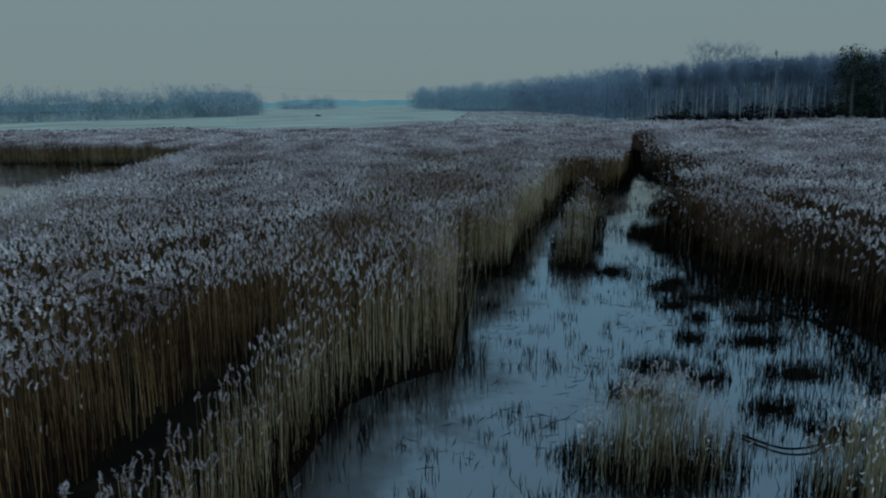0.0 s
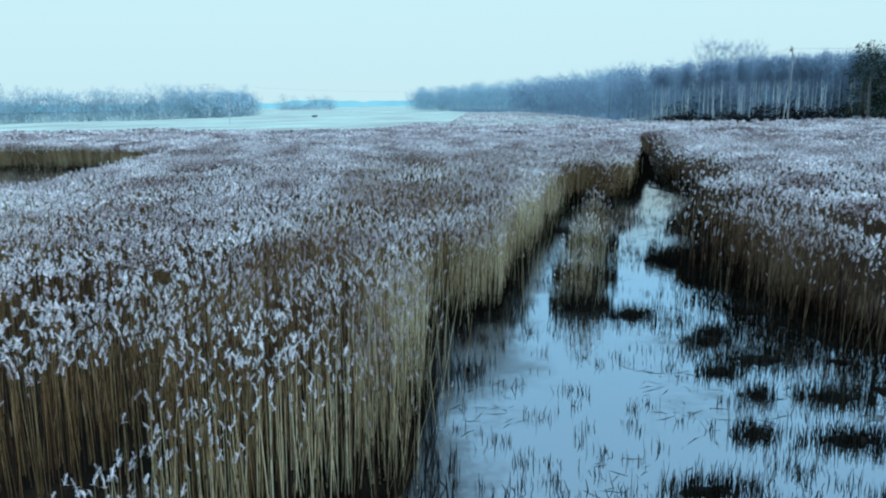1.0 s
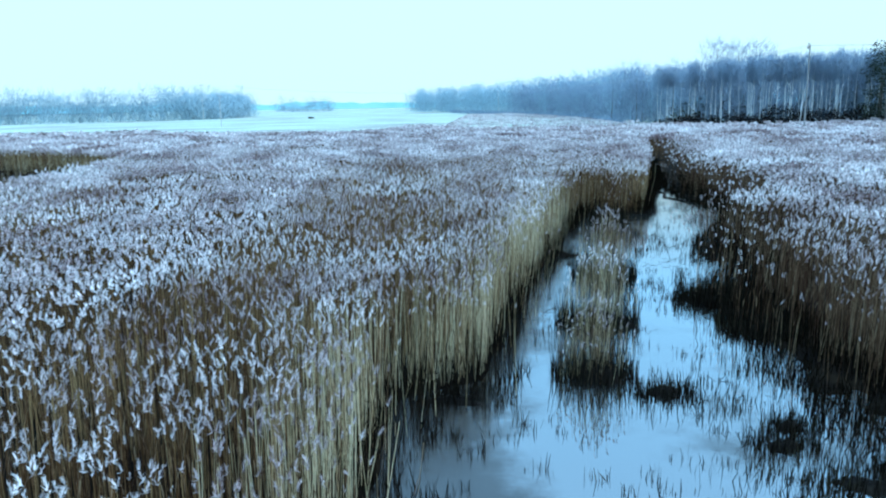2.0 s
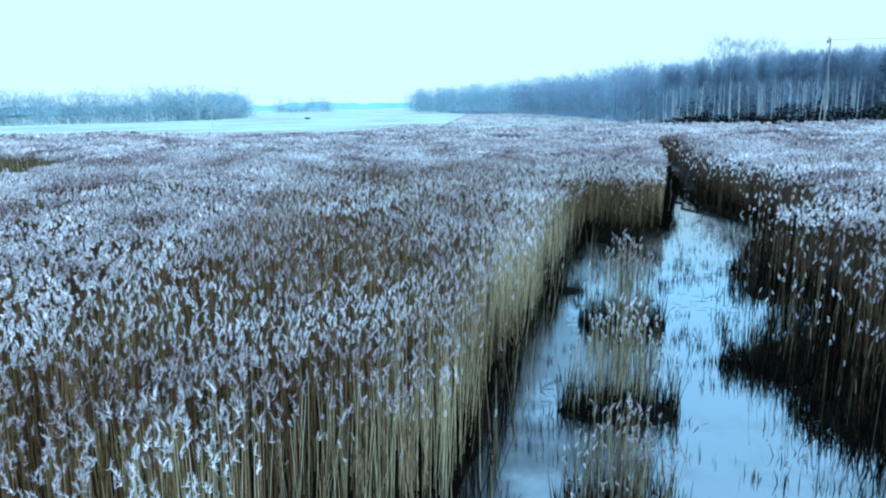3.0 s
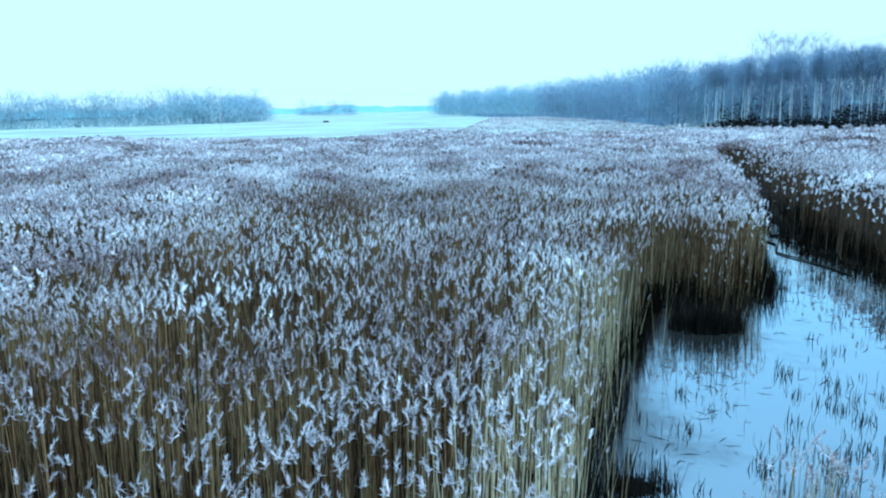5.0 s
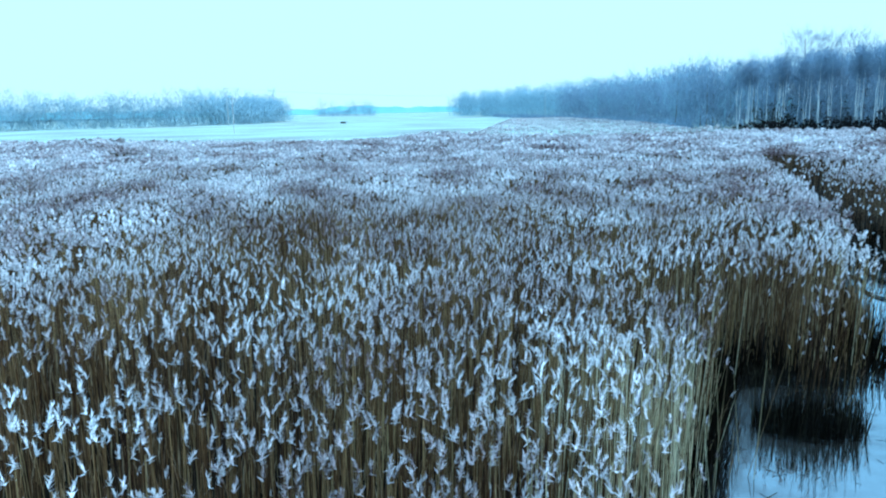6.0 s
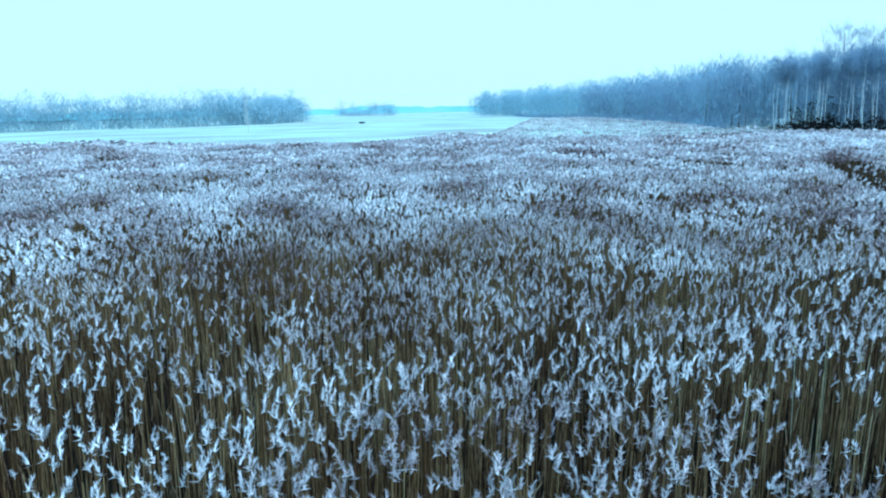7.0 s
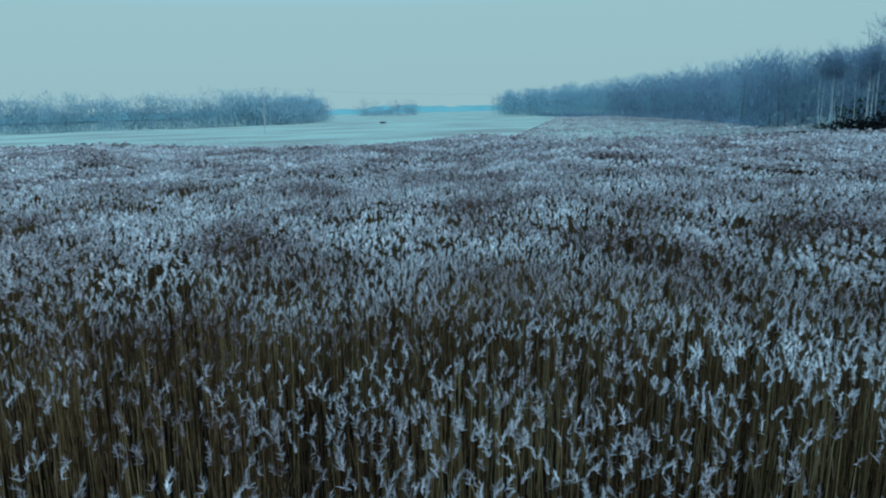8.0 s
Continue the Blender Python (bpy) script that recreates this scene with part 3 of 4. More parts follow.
def mound_mesh(x, y, rx, ry, h):
    v, t = [(x, y, h)], []
    rings, seg = 4, 14
    for k in range(1, rings + 1):
        f = k / rings
        for s in range(seg):
            a = 2 * math.pi * s / seg
            wob = 1 + 0.7 * noise.noise(Vector((x + math.cos(a) * 2.3, y + math.sin(a) * 2.3, f)))
            z = h * (1 - f * f) - 0.05 * f + 0.07 * noise.noise(Vector((x * 3 + s, y * 3 + k, 1)))
            v.append((x + rx * f * wob * math.cos(a), y + ry * f * wob * math.sin(a), z))
    for s in range(seg):
        t.append((0, 1 + s, 1 + (s + 1) % seg))
    for k in range(rings - 1):
        for s in range(seg):
            a, b = 1 + k * seg + s, 1 + k * seg + (s + 1) % seg
            t += [(a, a + seg, b + seg), (a, b + seg, b)]
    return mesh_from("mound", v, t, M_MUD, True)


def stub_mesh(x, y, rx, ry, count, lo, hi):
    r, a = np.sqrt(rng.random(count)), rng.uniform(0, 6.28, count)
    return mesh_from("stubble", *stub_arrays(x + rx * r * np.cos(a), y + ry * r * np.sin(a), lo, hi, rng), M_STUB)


# dark wet stems and sedge along both margins; the west ones also stand for shade
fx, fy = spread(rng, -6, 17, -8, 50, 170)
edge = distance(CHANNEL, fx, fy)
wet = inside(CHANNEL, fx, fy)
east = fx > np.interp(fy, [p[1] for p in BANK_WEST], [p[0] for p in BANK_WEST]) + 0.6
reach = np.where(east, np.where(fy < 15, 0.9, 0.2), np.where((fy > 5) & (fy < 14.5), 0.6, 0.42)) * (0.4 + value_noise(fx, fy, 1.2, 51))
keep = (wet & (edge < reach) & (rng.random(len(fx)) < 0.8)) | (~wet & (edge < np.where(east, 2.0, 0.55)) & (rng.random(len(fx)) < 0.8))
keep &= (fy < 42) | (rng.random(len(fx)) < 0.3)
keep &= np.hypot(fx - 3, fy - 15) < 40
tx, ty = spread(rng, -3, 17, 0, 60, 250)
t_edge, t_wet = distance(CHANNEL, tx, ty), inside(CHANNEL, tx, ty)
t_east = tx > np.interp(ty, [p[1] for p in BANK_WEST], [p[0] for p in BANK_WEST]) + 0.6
# black stems added as shade at the west wall's foot and in the far slot
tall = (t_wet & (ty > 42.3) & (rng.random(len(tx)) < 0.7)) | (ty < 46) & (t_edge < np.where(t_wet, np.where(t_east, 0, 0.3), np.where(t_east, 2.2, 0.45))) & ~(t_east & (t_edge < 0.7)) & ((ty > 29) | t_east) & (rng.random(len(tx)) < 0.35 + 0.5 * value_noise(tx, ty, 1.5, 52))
me = mesh_from("sedge_shade_fringe", *join_arrays([stub_arrays(fx[keep & ~east], fy[keep & ~east], 0.3, 0.95, rng, lean=0.16), stub_arrays(fx[keep & east], fy[keep & east], 0.1, 0.55, rng, lean=0.22, thick=0.02), stub_arrays(tx[tall & t_east], ty[tall & t_east], 0.2, 0.6, rng, lean=0.14, thick=0.02), stub_arrays(tx[tall & ~t_east], ty[tall & ~t_east], 0.4, 0.85, rng, lean=0.12, thick=0.02)]), M_SEDGE)
tagged(new("sedge_shade_fringe", me), "black wet sedge and broken stems along the water's edge, partly put in for shade", "sedge", kind="stuff")
# straggling reeds that stand out into the water off the west bank
fx, fy = spread(rng, -4, 12, -2, 40, 30)
edge = distance(BANK_WEST, fx, fy, closed=False)
keep = inside(CHANNEL, fx, fy) & (rng.random(len(fx)) < np.where(fy < 31, 0.75, 0.12) * np.exp(-edge / 0.22))
fx, fy = fx[keep], fy[keep]
reed_thing("straggling_reeds", [reed_arrays(np.stack([fx, fy, fx * 0 - 0.05], 1), rng.uniform(0.9, 1.9, len(fx)), 0, rng, rng.random(len(fx)) < 0.4, 0.3)],
           "straggling dry reeds leaning out over the water", kind="stuff")

CLUMP_LABEL = "clump of pale plumed reeds standing in the shallow water"
reed_clump(3.45, 14.5, 0.7, 0.6, 1.5, 130, "clump of reeds on a black mound in the shallow water", mound=0.26, stubs=420)
reed_clump(4.1, 17.5, 0.85, 0.6, 1.75, 170, CLUMP_LABEL, mound=0.3, stubs=520)
reed_clump(5.1, 21.8, 0.8, 0.75, 1.95, 190, "clump of reeds on a black mound in the shallow water", mound=0.34, stubs=620)
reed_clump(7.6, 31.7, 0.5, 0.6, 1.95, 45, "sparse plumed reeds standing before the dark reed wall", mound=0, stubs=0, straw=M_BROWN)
reed_clump(2.55, 1.95, 1.15, 0.65, 1.5, 420, "sparse grey plumed reeds standing in dark shallows", mound=0.16, stubs=520)
reed_clump(4.9, 0.9, 0.8, 0.9, 1.55, 300, "sparse grey plumed reeds standing in dark shallows", mound=0.12, stubs=300)


def tussock(x, y, rx, ry, h, stubs, hi=0.42):
    ob = tagged(new("tussock"), "black muddy tussock bristling with broken reed stubs", "tussock", "tussocks in the channel")
    part("mound", mound_mesh(x, y, rx * 0.8, ry * 0.8, h), ob)
    part("stubble", stub_mesh(x, y, rx * 1.35, ry * 1.4, stubs * 4, 0.06, hi), ob)["kind"] = "stuff"


# x, y, half widths, height, stubs, tallest stub
TUSSOCKS_NEAR = ((4.45, 13.6, 0.42, 0.3, 0.14, 90), (5.5, 11.7, 0.4, 0.25, 0.1, 70), (6.1, 10.6, 0.6, 0.35, 0.1, 130), (5.9, 12.3, 0.35, 0.2, 0.1, 60),
                 (6.05, 7.25, 0.55, 0.22, 0.1, 90), (6.1, 5.4, 0.6, 0.3, 0.12, 130), (6.6, 8.8, 0.5, 0.3, 0.1, 110), (5.2, 10.0, 0.35, 0.16, 0.1, 60),
                 (5.4, 8.9, 0.25, 0.2, 0.1, 50), (4.8, 7.5, 0.28, 0.2, 0.09, 60), (3.6, 5.9, 0.5, 0.25, 0.06, 110))
TUSSOCKS_FAR = ((4.4, 5.2, 0.3, 0.2, 0.06, 70), (2.9, 4.6, 0.35, 0.2, 0.05, 70), (4.9, 3.9, 0.35, 0.2, 0.06, 80), (5.6, 3.0, 0.4, 0.25, 0.07, 80),
                (4.4, 24.6, 0.4, 0.22, 0.12, 70), (7.1, 30.9, 0.55, 0.4, 0.12, 300, 0.8), (6.75, 32.6, 0.5, 0.25, 0.08, 110, 0.4), (7.9, 32.5, 0.5, 0.22, 0.08, 90, 0.4),
                (7.3, 19.2, 0.8, 0.6, 0.06, 520, 0.6), (7.3, 17.0, 0.6, 0.7, 0.05, 360, 0.45), (1.0, 13.4, 0.8, 0.35, 0.08, 90))
for args in TUSSOCKS_NEAR + TUSSOCKS_FAR:
    tussock(*args)

# dead stubs standing in small tufts all over the shallow water
cx, cy = spread(rng, -3, 13, -2, 42, 9)
dens = 0.4 * value_noise(cx, cy, 0.7, 41) + 0.6 * value_noise(cx, cy, 1.9, 42)
keep = inside(CHANNEL, cx, cy)
keep &= rng.random(len(cx)) < np.clip((dens - 0.34) * 2.6, 0.06, 0.95) * np.where((cx > 4.9) & (cy < 14), 2.0, np.where((cx > 2.2) & (cy < 8), 2.2, 1.0)) * np.where(cy > 31, 0.3, 1.0)
cx, cy = cx[keep], cy[keep]
many = rng.integers(2, 15, len(cx))
sx, sy = np.repeat(cx, many), np.repeat(cy, many)
sx, sy = sx + rng.normal(0, 0.09, len(sx)), sy + rng.normal(0, 0.07, len(sx))
me = mesh_from("reed_stubble", *stub_arrays(sx, sy, 0.07, 0.26, rng, lean=0.16, thick=0.013), M_STUB)
tagged(new("reed_stubble", me), "thin dark dead reed stubs standing in the shallow water", "reed stubble", kind="stuff")


# dead stems lying on the shallows and the mud
ly_x, ly_y = spread(rng, -1, 13, 2, 36, 18)
dens = value_noise(ly_x, ly_y, 1.5, 44)
keep = inside(CHANNEL, ly_x, ly_y) & (rng.random(len(ly_x)) < np.clip((dens - 0.45) * 2.2, 0, 0.8))
lying = []
for k in range(6):
    r_l, s_l = random.Random(60 + k), Shape()
    s_l.strip([(-0.5, 0, 0.01), (0, r_l.uniform(-0.08, 0.08), 0.03), (0.5, 0, r_l.uniform(0.0, 0.2))], [0.03, 0.045, 0.02], (0, 1, 0.6))
    lying.append(s_l.arrays())
n_l = int(keep.sum())
me = mesh_from("fallen_stems", *scatter(lying, np.stack([ly_x[keep], ly_y[keep], np.full(n_l, -0.01)], 1), np.repeat(rng.uniform(0.15, 0.42, n_l)[:, None], 2, 1), rng.uniform(0, 6.28, n_l),
                                        np.zeros((n_l, 2)), rng.integers(0, 6, n_l)), M_STUB)
tagged(new("fallen_stems", me), "dark sodden reed stems lying on the shallow water", "reed stems", kind="stuff")


# ---- trees ----
def tree_meshes(seed, height, radius, crown_from, reach, limbs, bark, twig, rise=0.9, subs=6, ends=6):
    """The trunk and the bare crown of one tree, whose tips end at the height given."""
    r = random.Random(seed)
    trunk, crown = Shape(), Shape()
    steps = 7
    bend = (r.uniform(-0.35, 0.35), r.uniform(-0.35, 0.35))
    line = [(bend[0] * math.sin(2.2 * k / steps) + r.uniform(-0.08, 0.08), bend[1] * math.sin(2.6 * k / steps) + r.uniform(-0.08, 0.08), height * 0.8 * k / steps - 0.1 * (k == 0))
            for k in range(steps + 1)]
    trunk.tube(line, [radius * (1.0 - 0.93 * k / steps) for k in range(steps + 1)], 6)
    for b in range(limbs):
        f = crown_from + (1 - crown_from) * (b + r.random()) / limbs
        k = min(int(f * steps), steps - 1)
        p0 = Vector(line[k]).lerp(Vector(line[k + 1]), f * steps - k)
        ang = b * 2.4 + r.uniform(-0.5, 0.5)
        ln = reach * (1.0 - 0.55 * (f - crown_from) / (1 - crown_from)) * r.uniform(0.7, 1.2)
        d = Vector((math.cos(ang), math.sin(ang), rise * r.uniform(0.5, 1.2)))
        p2 = p0 + d * ln
        p1 = p0.lerp(p2, 0.5) + Vector((r.uniform(-0.15, 0.15), r.uniform(-0.15, 0.15), -0.06 * ln))
        crown.tube([p0, p1, p2], [radius * 0.4 * (1.1 - f), radius * 0.25 * (1.1 - f), 0.012], 3)
        for q in range(subs):
            s0 = p0.lerp(p2, 0.15 + 0.85 * (q + r.random()) / subs)
            a2 = ang + r.uniform(-1.8, 1.8)
            sd = Vector((math.cos(a2), math.sin(a2), r.uniform(0.2, 1.6)))
            s1 = s0 + sd * ln * r.uniform(0.25, 0.5)
            crown.strip([s0, s1], [0.03, 0.015], (-sd.y, sd.x, r.uniform(-0.4, 0.4)))
            for _ in range(ends):
                e0 = s0.lerp(s1, r.uniform(0.1, 1.0))
                e = Vector((r.uniform(-1, 1), r.uniform(-1, 1), r.uniform(-0.1, 1.4))).normalized() * r.uniform(0.5, 1.3)
                crown.strip([e0, e0 + e], [0.036, 0], (-e.y, e.x, r.uniform(-0.5, 0.5)))
    fit_z = height / max(v[2] for v in crown.v)
    for sh in (trunk, crown):
        sh.v = [(x, y, z * fit_z) for x, y, z in sh.v]
    return mesh_from("trunk", *trunk.arrays(), bark, True), mesh_from("crown", *crown.arrays(), twig)


def tree_thing(name, meshes, label, group):
    ob = tagged(new(name), label, "tree", group)
    part("trunk", meshes[0], ob)
    part("crown", meshes[1], ob, "bare twiggy crown")
    return ob


def plant(kinds, spots, rnd, low=0.88, high=1.12):
    """Sets trees of the kinds at the spots, the first use of each kind being the tree itself."""
    used = set()
    for x, y, z in spots:
        k = len(used) if len(used) < len(kinds) else rnd.randrange(len(kinds))
        swell = noise.noise(Vector((x * 0.05, y * 0.05, 5)))
        sc = (low + high) / 2 + (high - low) * (0.45 * swell + rnd.uniform(-0.22, 0.22))
        sc *= 0.88 if x > 60 else 1.0
        m = pose(x, y, z, rnd.uniform(-1.5, 1.5), rnd.uniform(-1.5, 1.5), rnd.uniform(0, 360))
        if k not in used:
            used.add(k)
            kinds[k].matrix_basis = m @ Matrix.Diagonal((sc, sc, sc, 1))
        else:
            c = copy_thing(kinds[k], m)
            c.scale = (sc, sc, sc)


def along(line, step, rnd, depth0, depth1, wobble=0.5):
    """Spots along a line, set back to its right-hand side by depth0 to depth1."""
    out = []
    for (x0, y0), (x1, y1) in zip(line, line[1:]):
        ln = math.hypot(x1 - x0, y1 - y0)
        nxx, nyy = -(y1 - y0) / ln, (x1 - x0) / ln
        for k in range(int(ln / step)):
            f = (k + rnd.uniform(0.5 - wobble, 0.5 + wobble)) * step / ln
            d = rnd.uniform(depth0, depth1)
            out.append((x0 + f * (x1 - x0) + nxx * d, y0 + f * (y1 - y0) + nyy * d, 0))
    return out


rnd = random.Random(17)
EDGE = [(31.5, 121), (40, 111), (46.5, 97), (54, 89), (66, 80), (80, 72)]
birches = [tree_thing("birch_tree", tree_meshes(100 + k, 11.1, 0.062, 0.66, 1.2, 20, M_BARK, M_HAZE_TWIG, 1.5, 6, 5), "slender white-barked birch tree, bare in winter", "birches at the wood's edge") for k in range(4)]
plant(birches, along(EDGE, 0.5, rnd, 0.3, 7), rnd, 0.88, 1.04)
inner = [tree_thing("woodland_tree", tree_meshes(200 + k, 11.4, 0.11, 0.25, 2.4, 24, M_DARKBARK, M_HAZE_TWIG, 1.0, 6, 5), "bare grey-brown woodland tree behind the birches", "woodland trees") for k in range(3)]
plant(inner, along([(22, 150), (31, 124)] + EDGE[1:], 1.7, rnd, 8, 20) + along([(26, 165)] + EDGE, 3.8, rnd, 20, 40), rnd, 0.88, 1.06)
oaks = [tree_thing("oak_tree", tree_meshes(300 + k, 15.8, 0.32, 0.4, 5.0, 28, M_DARKBARK, M_HAZE_TWIG, 0.6, 8, 8), "tall spreading bare oak rising above the wood", "tall oaks") for k in range(2)]
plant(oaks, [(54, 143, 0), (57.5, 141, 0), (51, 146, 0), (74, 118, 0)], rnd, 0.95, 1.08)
# the wood that draws back towards the horizon
WOOD_BACK = [(-26, 420), (2, 330), (20, 262), (31, 205), (34, 165), (33, 140)]
backwood = [tree_thing("woodland_tree", tree_meshes(250 + k, 12.4, 0.12, 0.15, 2.8, 20, M_HAZE_WILLOW, M_HAZE_WILLOW, 0.9, 6, 5), "bare hazy tree in the wood beyond the meadow", "far woodland trees") for k in range(3)]
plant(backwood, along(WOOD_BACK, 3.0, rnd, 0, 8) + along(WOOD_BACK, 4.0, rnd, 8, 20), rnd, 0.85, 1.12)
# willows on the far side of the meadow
willows = [tree_thing("willow_tree", tree_meshes(400 + k, 12.5, 0.10, 0.06, 2.8, 24, M_HAZE_WILLOW, M_HAZE_WILLOW, 1.0, 6, 5), "bare far willow, its colour paled for the hazy distance", "far willows") for k in range(4)]
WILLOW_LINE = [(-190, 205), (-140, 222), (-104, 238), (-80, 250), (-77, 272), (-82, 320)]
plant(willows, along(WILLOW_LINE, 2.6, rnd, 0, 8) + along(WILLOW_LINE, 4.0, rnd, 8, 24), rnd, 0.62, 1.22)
firs = [tree_thing("far_tree", tree_meshes(500 + k, 11, 0.2, 0.05, 4.5, 26, M_HAZE_WILLOW, M_HAZE_WILLOW, 0.6), "dim bushy tree far out on the meadow", "far trees") for k in range(2)]
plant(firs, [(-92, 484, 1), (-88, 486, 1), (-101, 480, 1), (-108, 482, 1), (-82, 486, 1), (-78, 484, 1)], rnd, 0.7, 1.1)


def leaf_cloud(rng, n, centre, size, leaf):
    """Points of many small leaves in an uneven heap."""
    u = rng.normal(0, 1, (n, 3))
    u /= np.linalg.norm(u, axis=1)[:, None]
    r = rng.random(n) ** 0.4
    p = np.array(centre) + u * r[:, None] * np.array(size)
    a, b = rng.normal(0, leaf, (n, 3)), rng.normal(0, leaf, (n, 3))
    return np.stack([p, p + a, p + b], 1).reshape(-1, 3), np.arange(3 * n).reshape(-1, 3)


# bramble bank along the foot of the wood
chunks = []
for x, y, z in along([(34, 118)] + EDGE[1:], 0.55, rnd, -1.5, 2.5):
    h = 2.0 + 1.0 * noise.noise(Vector((x * 0.2, y * 0.2, 3))) + rnd.random() * 0.7 + (1.3 if 44 < x < 52 else 0)
    chunks.append(leaf_cloud(rng, 260, (x, y, h * 0.45), (1.2, 1.2, h * 0.55), 0.14))
me = mesh_from("bramble_hedge", *join_arrays(chunks), M_BRAMBLE)
tagged(new("bramble_hedge", me), "dark tangled bramble bank at the foot of the wood", "hedge", kind="stuff")
chunks = []
for x, y, z in along(WOOD_BACK[1:], 0.9, rnd, -2.5, 0.5):
    h = 1.3 + 0.8 * noise.noise(Vector((x * 0.1, y * 0.1, 8))) + rnd.random() * 0.5
    chunks.append(leaf_cloud(rng, 60, (x, y, h * 0.5), (1.2, 1.2, h * 0.55), 0.2))
me = mesh_from("field_hedge", *join_arrays(chunks), M_HAZE_TWIG)
tagged(new("field_hedge", me), "low grey hedge along the meadow's edge", "hedge", kind="stuff")
chunks = []
for x, y, z in along(EDGE, 0.7, rnd, 5, 16):
    h = rnd.uniform(2, 5.5)
    chunks.append(leaf_cloud(rng, 110, (x, y, h * 0.5), (1.3, 1.3, h * 0.55), 0.15))
me = mesh_from("undergrowth", *join_arrays(chunks), M_IVY)
tagged(new("undergrowth", me), "dull green holly and ivy undergrowth between the trunks", "undergrowth", kind="stuff")


def thicket(name, spots, low, high, count, mat, label):
    """Brushwood of many fine upright twigs, between and behind the trees."""
    pts = np.array(spots)
    n = len(pts) * count
    at = np.repeat(pts, count, 0) + np.stack([rng.normal(0, 1.6, n), rng.normal(0, 1.6, n), np.zeros(n)], 1)
    top = np.repeat(rng.uniform(low, high, len(pts)), count)
    at[:, 2] = top * rng.random(n) ** 0.8
    d = np.stack([rng.normal(0, 0.45, n), rng.normal(0, 0.45, n), rng.uniform(0.5, 1.4, n)], 1)
    w = rng.normal(0, 0.05, (n, 3))
    me = mesh_from(name, np.stack([at - w, at + w, at + d], 1).reshape(-1, 3), np.arange(3 * n).reshape(-1, 3), mat)
    return tagged(new(name, me), label, "thicket", kind="stuff")


thicket("brushwood", along(EDGE, 0.8, rnd, 8, 16) + along(EDGE, 0.9, rnd, 16, 30), 7.2, 10.0, 260, M_HAZE_TWIG, "dense grey brushwood behind the birch trunks")
thicket("brushwood", along(WOOD_BACK[2:], 0.7, rnd, 1, 12), 6.5, 10.5, 240, M_HAZE_TWIG, "dense grey brushwood under the woodland trees")
thicket("brushwood", along(WOOD_BACK[:3], 0.9, rnd, 2, 12), 6.5, 10.5, 170, M_HAZE_WILLOW, "dense grey brushwood under the woodland trees")
thicket("far_scrub", [(x, 482 + (k % 3) * 3, 0) for k, x in enumerate(np.linspace(-112, -76, 22))], 2.0, 7.0, 150, M_HAZE_TWIG, "dim bushy scrub far out on the meadow")
thicket("willow_scrub", along(WILLOW_LINE, 0.8, rnd, 1, 10), 5, 9.5, 220, M_HAZE_WILLOW, "willow scrub under the far trees, its colour paled for haze")


def ivy_tree(seed, height):
    ob = tagged(new("ivy_tree"), "dark evergreen tree smothered in ivy at the wood's corner", "tree", "ivy-clad trees")
    r = random.Random(seed)
    sh = Shape().tube([(0, 0, -0.1), (0.2, 0.1, height * 0.5), (0.1, -0.1, height * 0.9)], [0.28, 0.2, 0.05], 6)
    part("trunk", mesh_from("trunk", *sh.arrays(), M_DARKBARK, True), ob)
    cl = []
    for k in range(26):
        f = (k + r.random()) / 26
        w = 2.6 * math.sin(math.pi * (0.15 + 0.75 * f)) + 0.4
        a = r.uniform(0, 6.28)
        cl.append(leaf_cloud(rng, 150, (math.cos(a) * w * 0.6, math.sin(a) * w * 0.6, height * f), (1.2, 1.2, 1.0), 0.12))
    part("crown", mesh_from("crown", *join_arrays(cl), M_IVY), ob, "dense dark leaves")
    return ob


ivies = [ivy_tree(k, 10.0) for k in range(2)]
plant(ivies, [(52, 90.5, 0), (54.5, 88, 0), (57, 86.5, 0), (59.5, 84.5, 0), (62, 82.5, 0), (65, 80.5, 0), (56, 91, 0), (61, 87, 0), (53, 94, 0)], rnd, 0.9, 1.1)


# ---- the power line ----
def utility_pole(x, y, height, mat, label, arm_turn=0.0, lean=0.0):
    """A timber pole with a cross-arm and three insulators."""
    ob = tagged(new("utility_pole"), label, "utility pole", "power line poles")
    ob.matrix_basis = pose(x, y, 0, 0, lean, arm_turn)
    part("post", mesh_from("post", *Shape().tube([(0, 0, -0.3), (0, 0, height * 0.5), (0, 0, height)], [0.09, 0.075, 0.055], 10).arrays(), mat, True), ob)
    bm = bmesh.new()
    bmesh.ops.create_cube(bm, size=1, matrix=Matrix.LocRotScale((0, 0.14, height - 0.35), None, (1.3, 0.08, 0.09)))
    bmesh.ops.bevel(bm, geom=bm.edges[:], offset=0.012, segments=1, affect="EDGES")
    part("crossarm", bm_mesh("crossarm", bm, M_POLE), ob)
    ins = mesh_from("insulator", *Shape().tube([(0, 0, 0), (0, 0, 0.06), (0, 0, 0.07), (0, 0, 0.14), (0, 0, 0.16)], [0.03, 0.03, 0.07, 0.06, 0.02], 8).arrays(), M_CERAMIC, True)
    for k in (-0.55, 0.0, 0.55):
        part("insulator", ins, ob).matrix_basis = pose(k, 0.14, height - 0.29 + (0.25 if k == 0 else 0))
    return ob


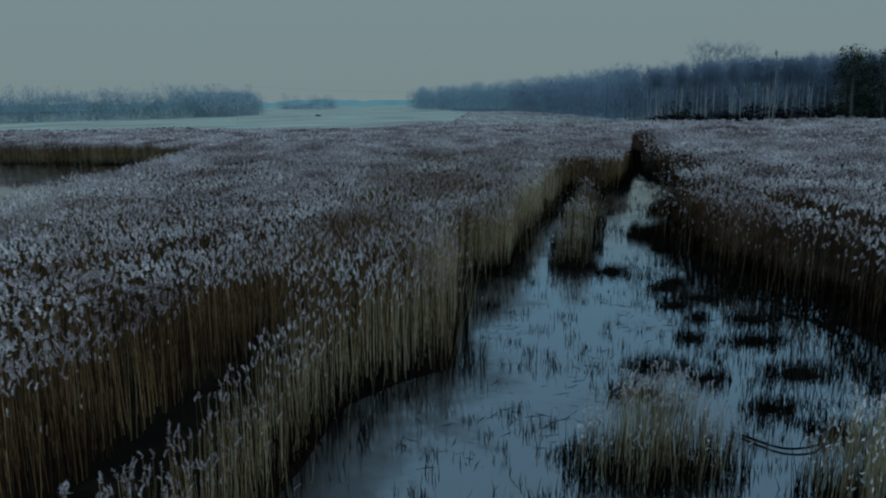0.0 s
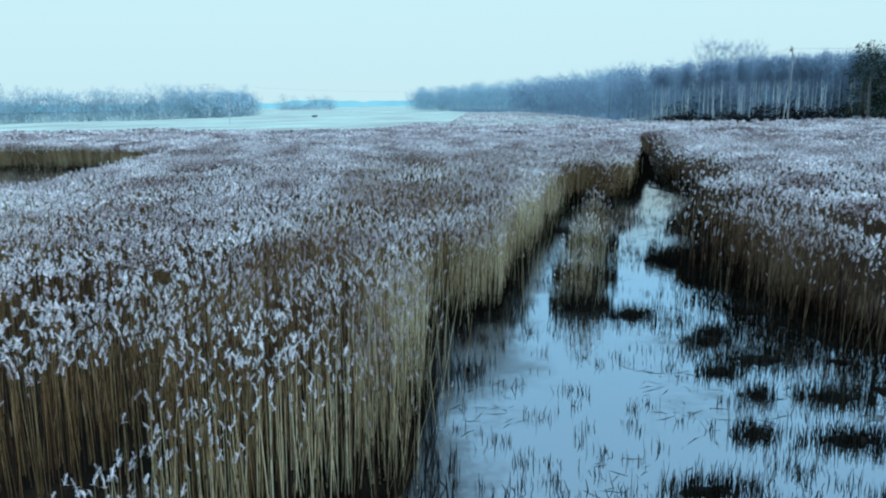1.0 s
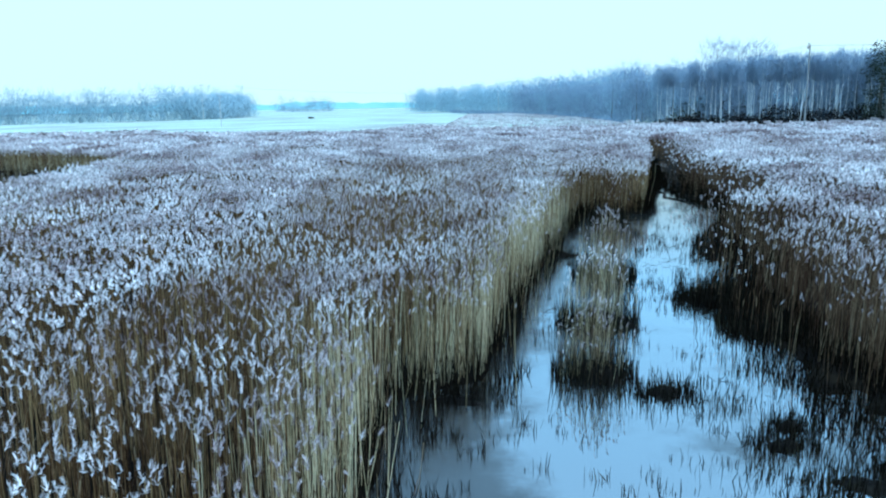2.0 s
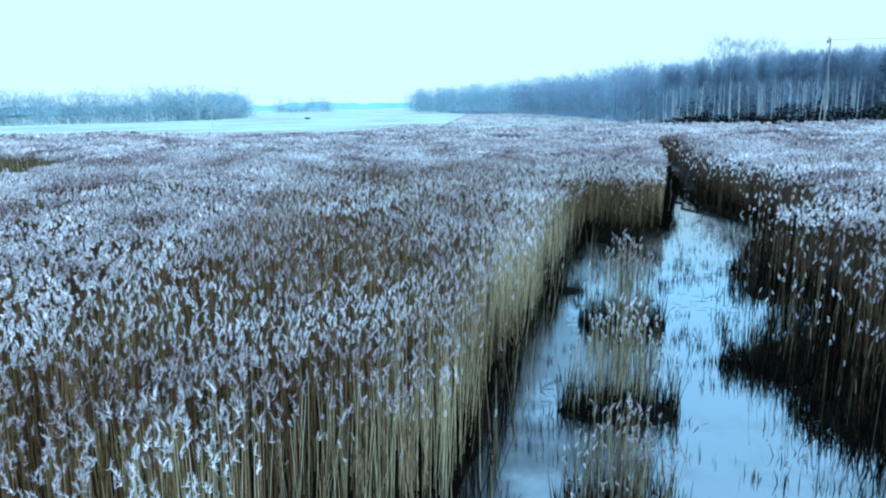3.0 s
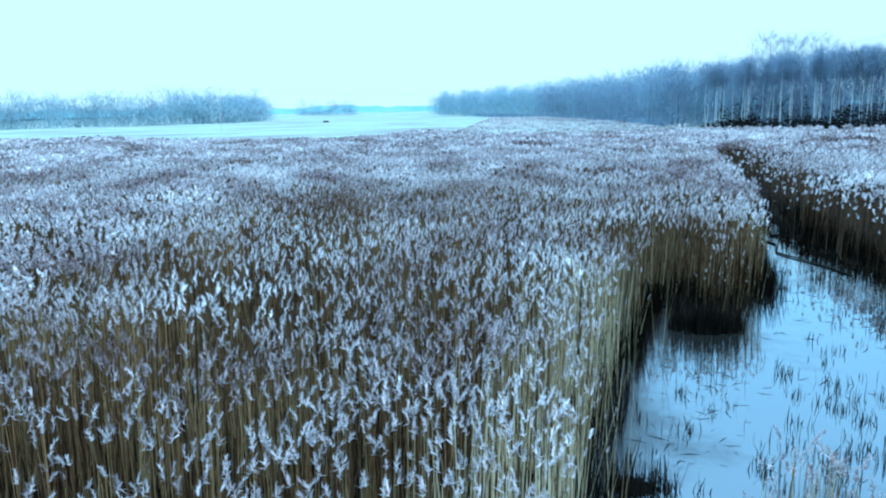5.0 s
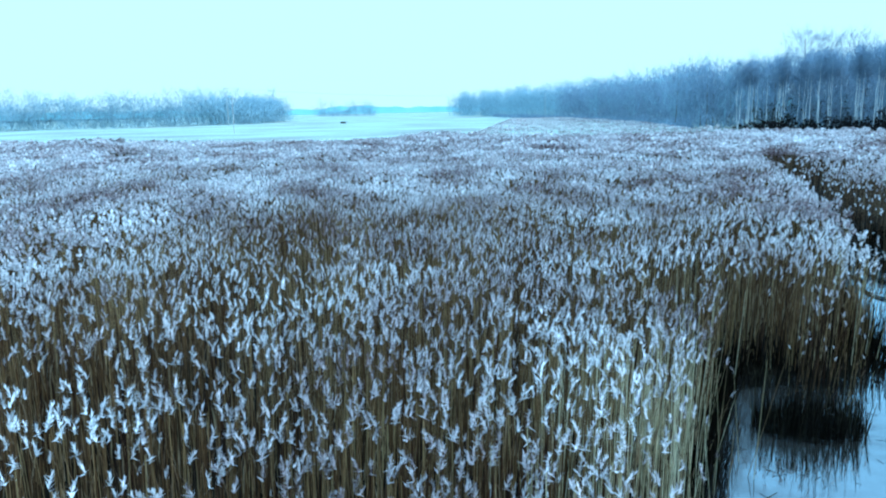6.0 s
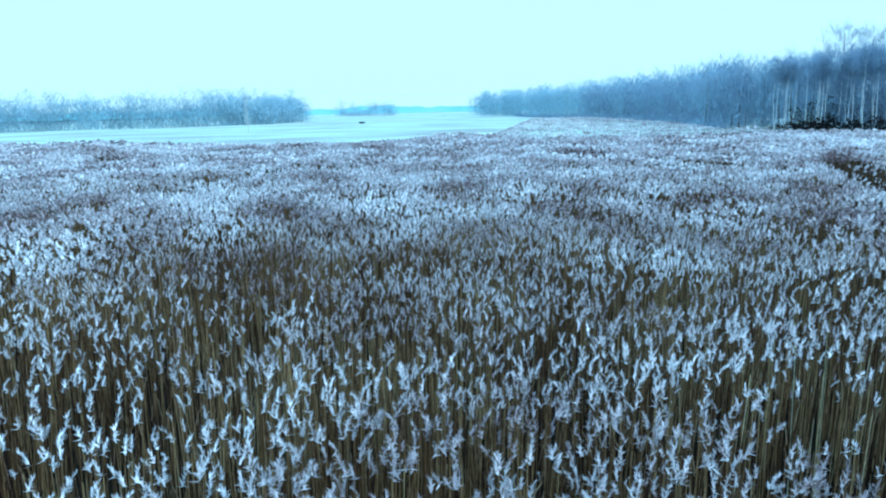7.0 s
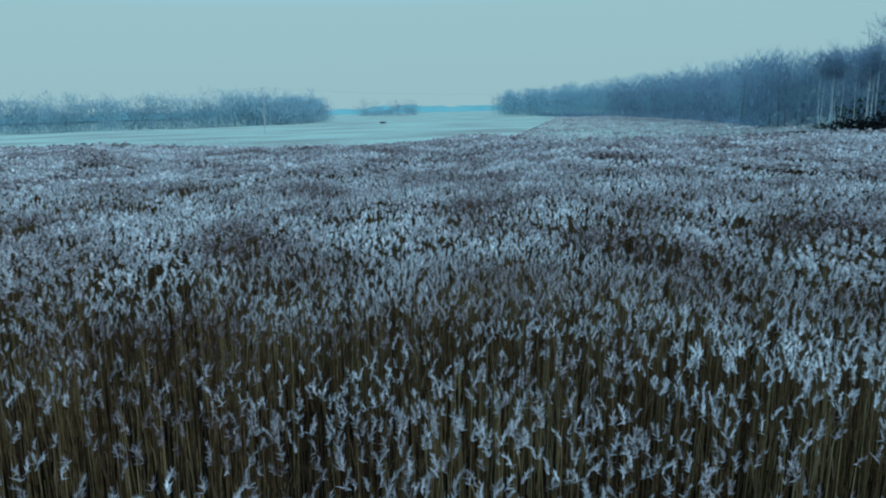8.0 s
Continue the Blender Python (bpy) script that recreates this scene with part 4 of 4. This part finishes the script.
POLES = [(34.99, 74.75, 9.55, M_POLE, "weathered timber power pole standing in the reeds", 72, 0.5), (17.5, 268, 8.6, M_PALEPOLE, "pale timber power pole at the meadow's edge", 50, 0),
         (-75.4, 231.9, 11.4, M_PALEPOLE, "pale timber power pole before the far willows", 20, 0), (-48.5, 162.2, 7.2, M_PALEPOLE, "short pale timber pole out on the meadow", 20, 0),
         (-215, 225, 11.0, M_PALEPOLE, "pale timber power pole before the far willows", 0, 0)]
for p in POLES:
    utility_pole(*p)
# stay wire post leaning on the near pole
sh = Shape().tube([(34.2, 74.4, -0.2), (34.75, 74.65, 5.5)], [0.04, 0.035], 8)
tagged(new("pole_strut", mesh_from("pole_strut", *sh.arrays(), M_PALEPOLE, True)), "pale timber strut propped against the power pole", "pole strut")


def power_cable(a, b, sag, off):
    """A wire between two pole heads."""
    pts = []
    d = (Vector(b) - Vector(a)).normalized()
    side = Vector((-d.y, d.x, 0)) * off
    for k in range(25):
        f = k / 24
        pts.append(Vector(a).lerp(Vector(b), f) + side - Vector((0, 0, sag * 4 * f * (1 - f))))
    me = mesh_from("power_cable", *Shape().tube(pts, [0.008] * 25, 4).arrays(), M_CABLE)
    tagged(new("power_cable", me), "thin sagging overhead power cable", "cable", "power cables")


for off in (-0.55, 0.0, 0.55):
    power_cable((34.99, 74.75, 9.42), (17.5, 268, 8.5), 1.6, off)
    power_cable((17.5, 268, 8.5), (-75.4, 231.9, 11.2), 1.5, off)
    power_cable((-75.4, 231.9, 11.2), (-215, 225, 10.9), 2.2, off)
    power_cable((34.99, 74.75, 9.42), (62, -12, 9.4), 1.6, off)

# low dark field shed far out on the meadow
shed = tagged(new("field_shed"), "low dark flat-roofed shed far out on the meadow", "shed")
shed.matrix_basis = pose(-46.5, 254, 0.3, 0, 0, 8) @ Matrix.Diagonal((0.75, 0.75, 0.6, 1))
bm = bmesh.new()
bmesh.ops.create_cube(bm, size=1, matrix=Matrix.LocRotScale((0, 0, 0.2), None, (2.2, 1.4, 0.7)))
part("wall", bm_mesh("wall", bm, M_SHED), shed)
bm = bmesh.new()
bmesh.ops.create_cube(bm, size=1, matrix=Matrix.LocRotScale((0.3, 0, 0.6), Euler((0, 0.06, 0)), (3.2, 1.8, 0.12)))
bmesh.ops.bevel(bm, geom=bm.edges[:], offset=0.03, segments=1, affect="EDGES")
part("roof", bm_mesh("roof", bm, M_SHED), shed)


def fallen(name, pts, r0, r1, label, mat=M_STUB):
    """A stick lying in the shallows, swept smoothly through pts."""
    fine = []
    for k in range(len(pts) - 1):
        p0, p1, p2, p3 = (Vector(pts[max(k - 1, 0)]), Vector(pts[k]), Vector(pts[k + 1]), Vector(pts[min(k + 2, len(pts) - 1)]))
        for q in range(5):
            f = q / 5
            fine.append(0.5 * (2 * p1 + (p2 - p0) * f + (2 * p0 - 5 * p1 + 4 * p2 - p3) * f * f + (3 * p1 - p0 - 3 * p2 + p3) * f ** 3))
    fine.append(Vector(pts[-1]))
    n = len(fine)
    me = mesh_from(name, *Shape().tube(fine, [r0 + (r1 - r0) * k / (n - 1) for k in range(n)], 5).arrays(), mat, True)
    return tagged(new(name, me), label, "driftwood", "sticks in the channel")


fallen("fallen_branch", [(4.1, 2.9, 0.03), (4.5, 2.45, 0.04), (5.0, 2.5, 0.05), (5.35, 2.9, 0.02)], 0.02, 0.012, "black curved branch lying in the shallows")
fallen("fallen_branch", [(11.4, 41.0, 0.02), (11.75, 39.5, 0.03), (11.3, 38.2, 0.03), (11.7, 36.8, 0.03), (12.0, 35.2, 0.02)], 0.035, 0.02, "dark winding branch half sunk across the channel")
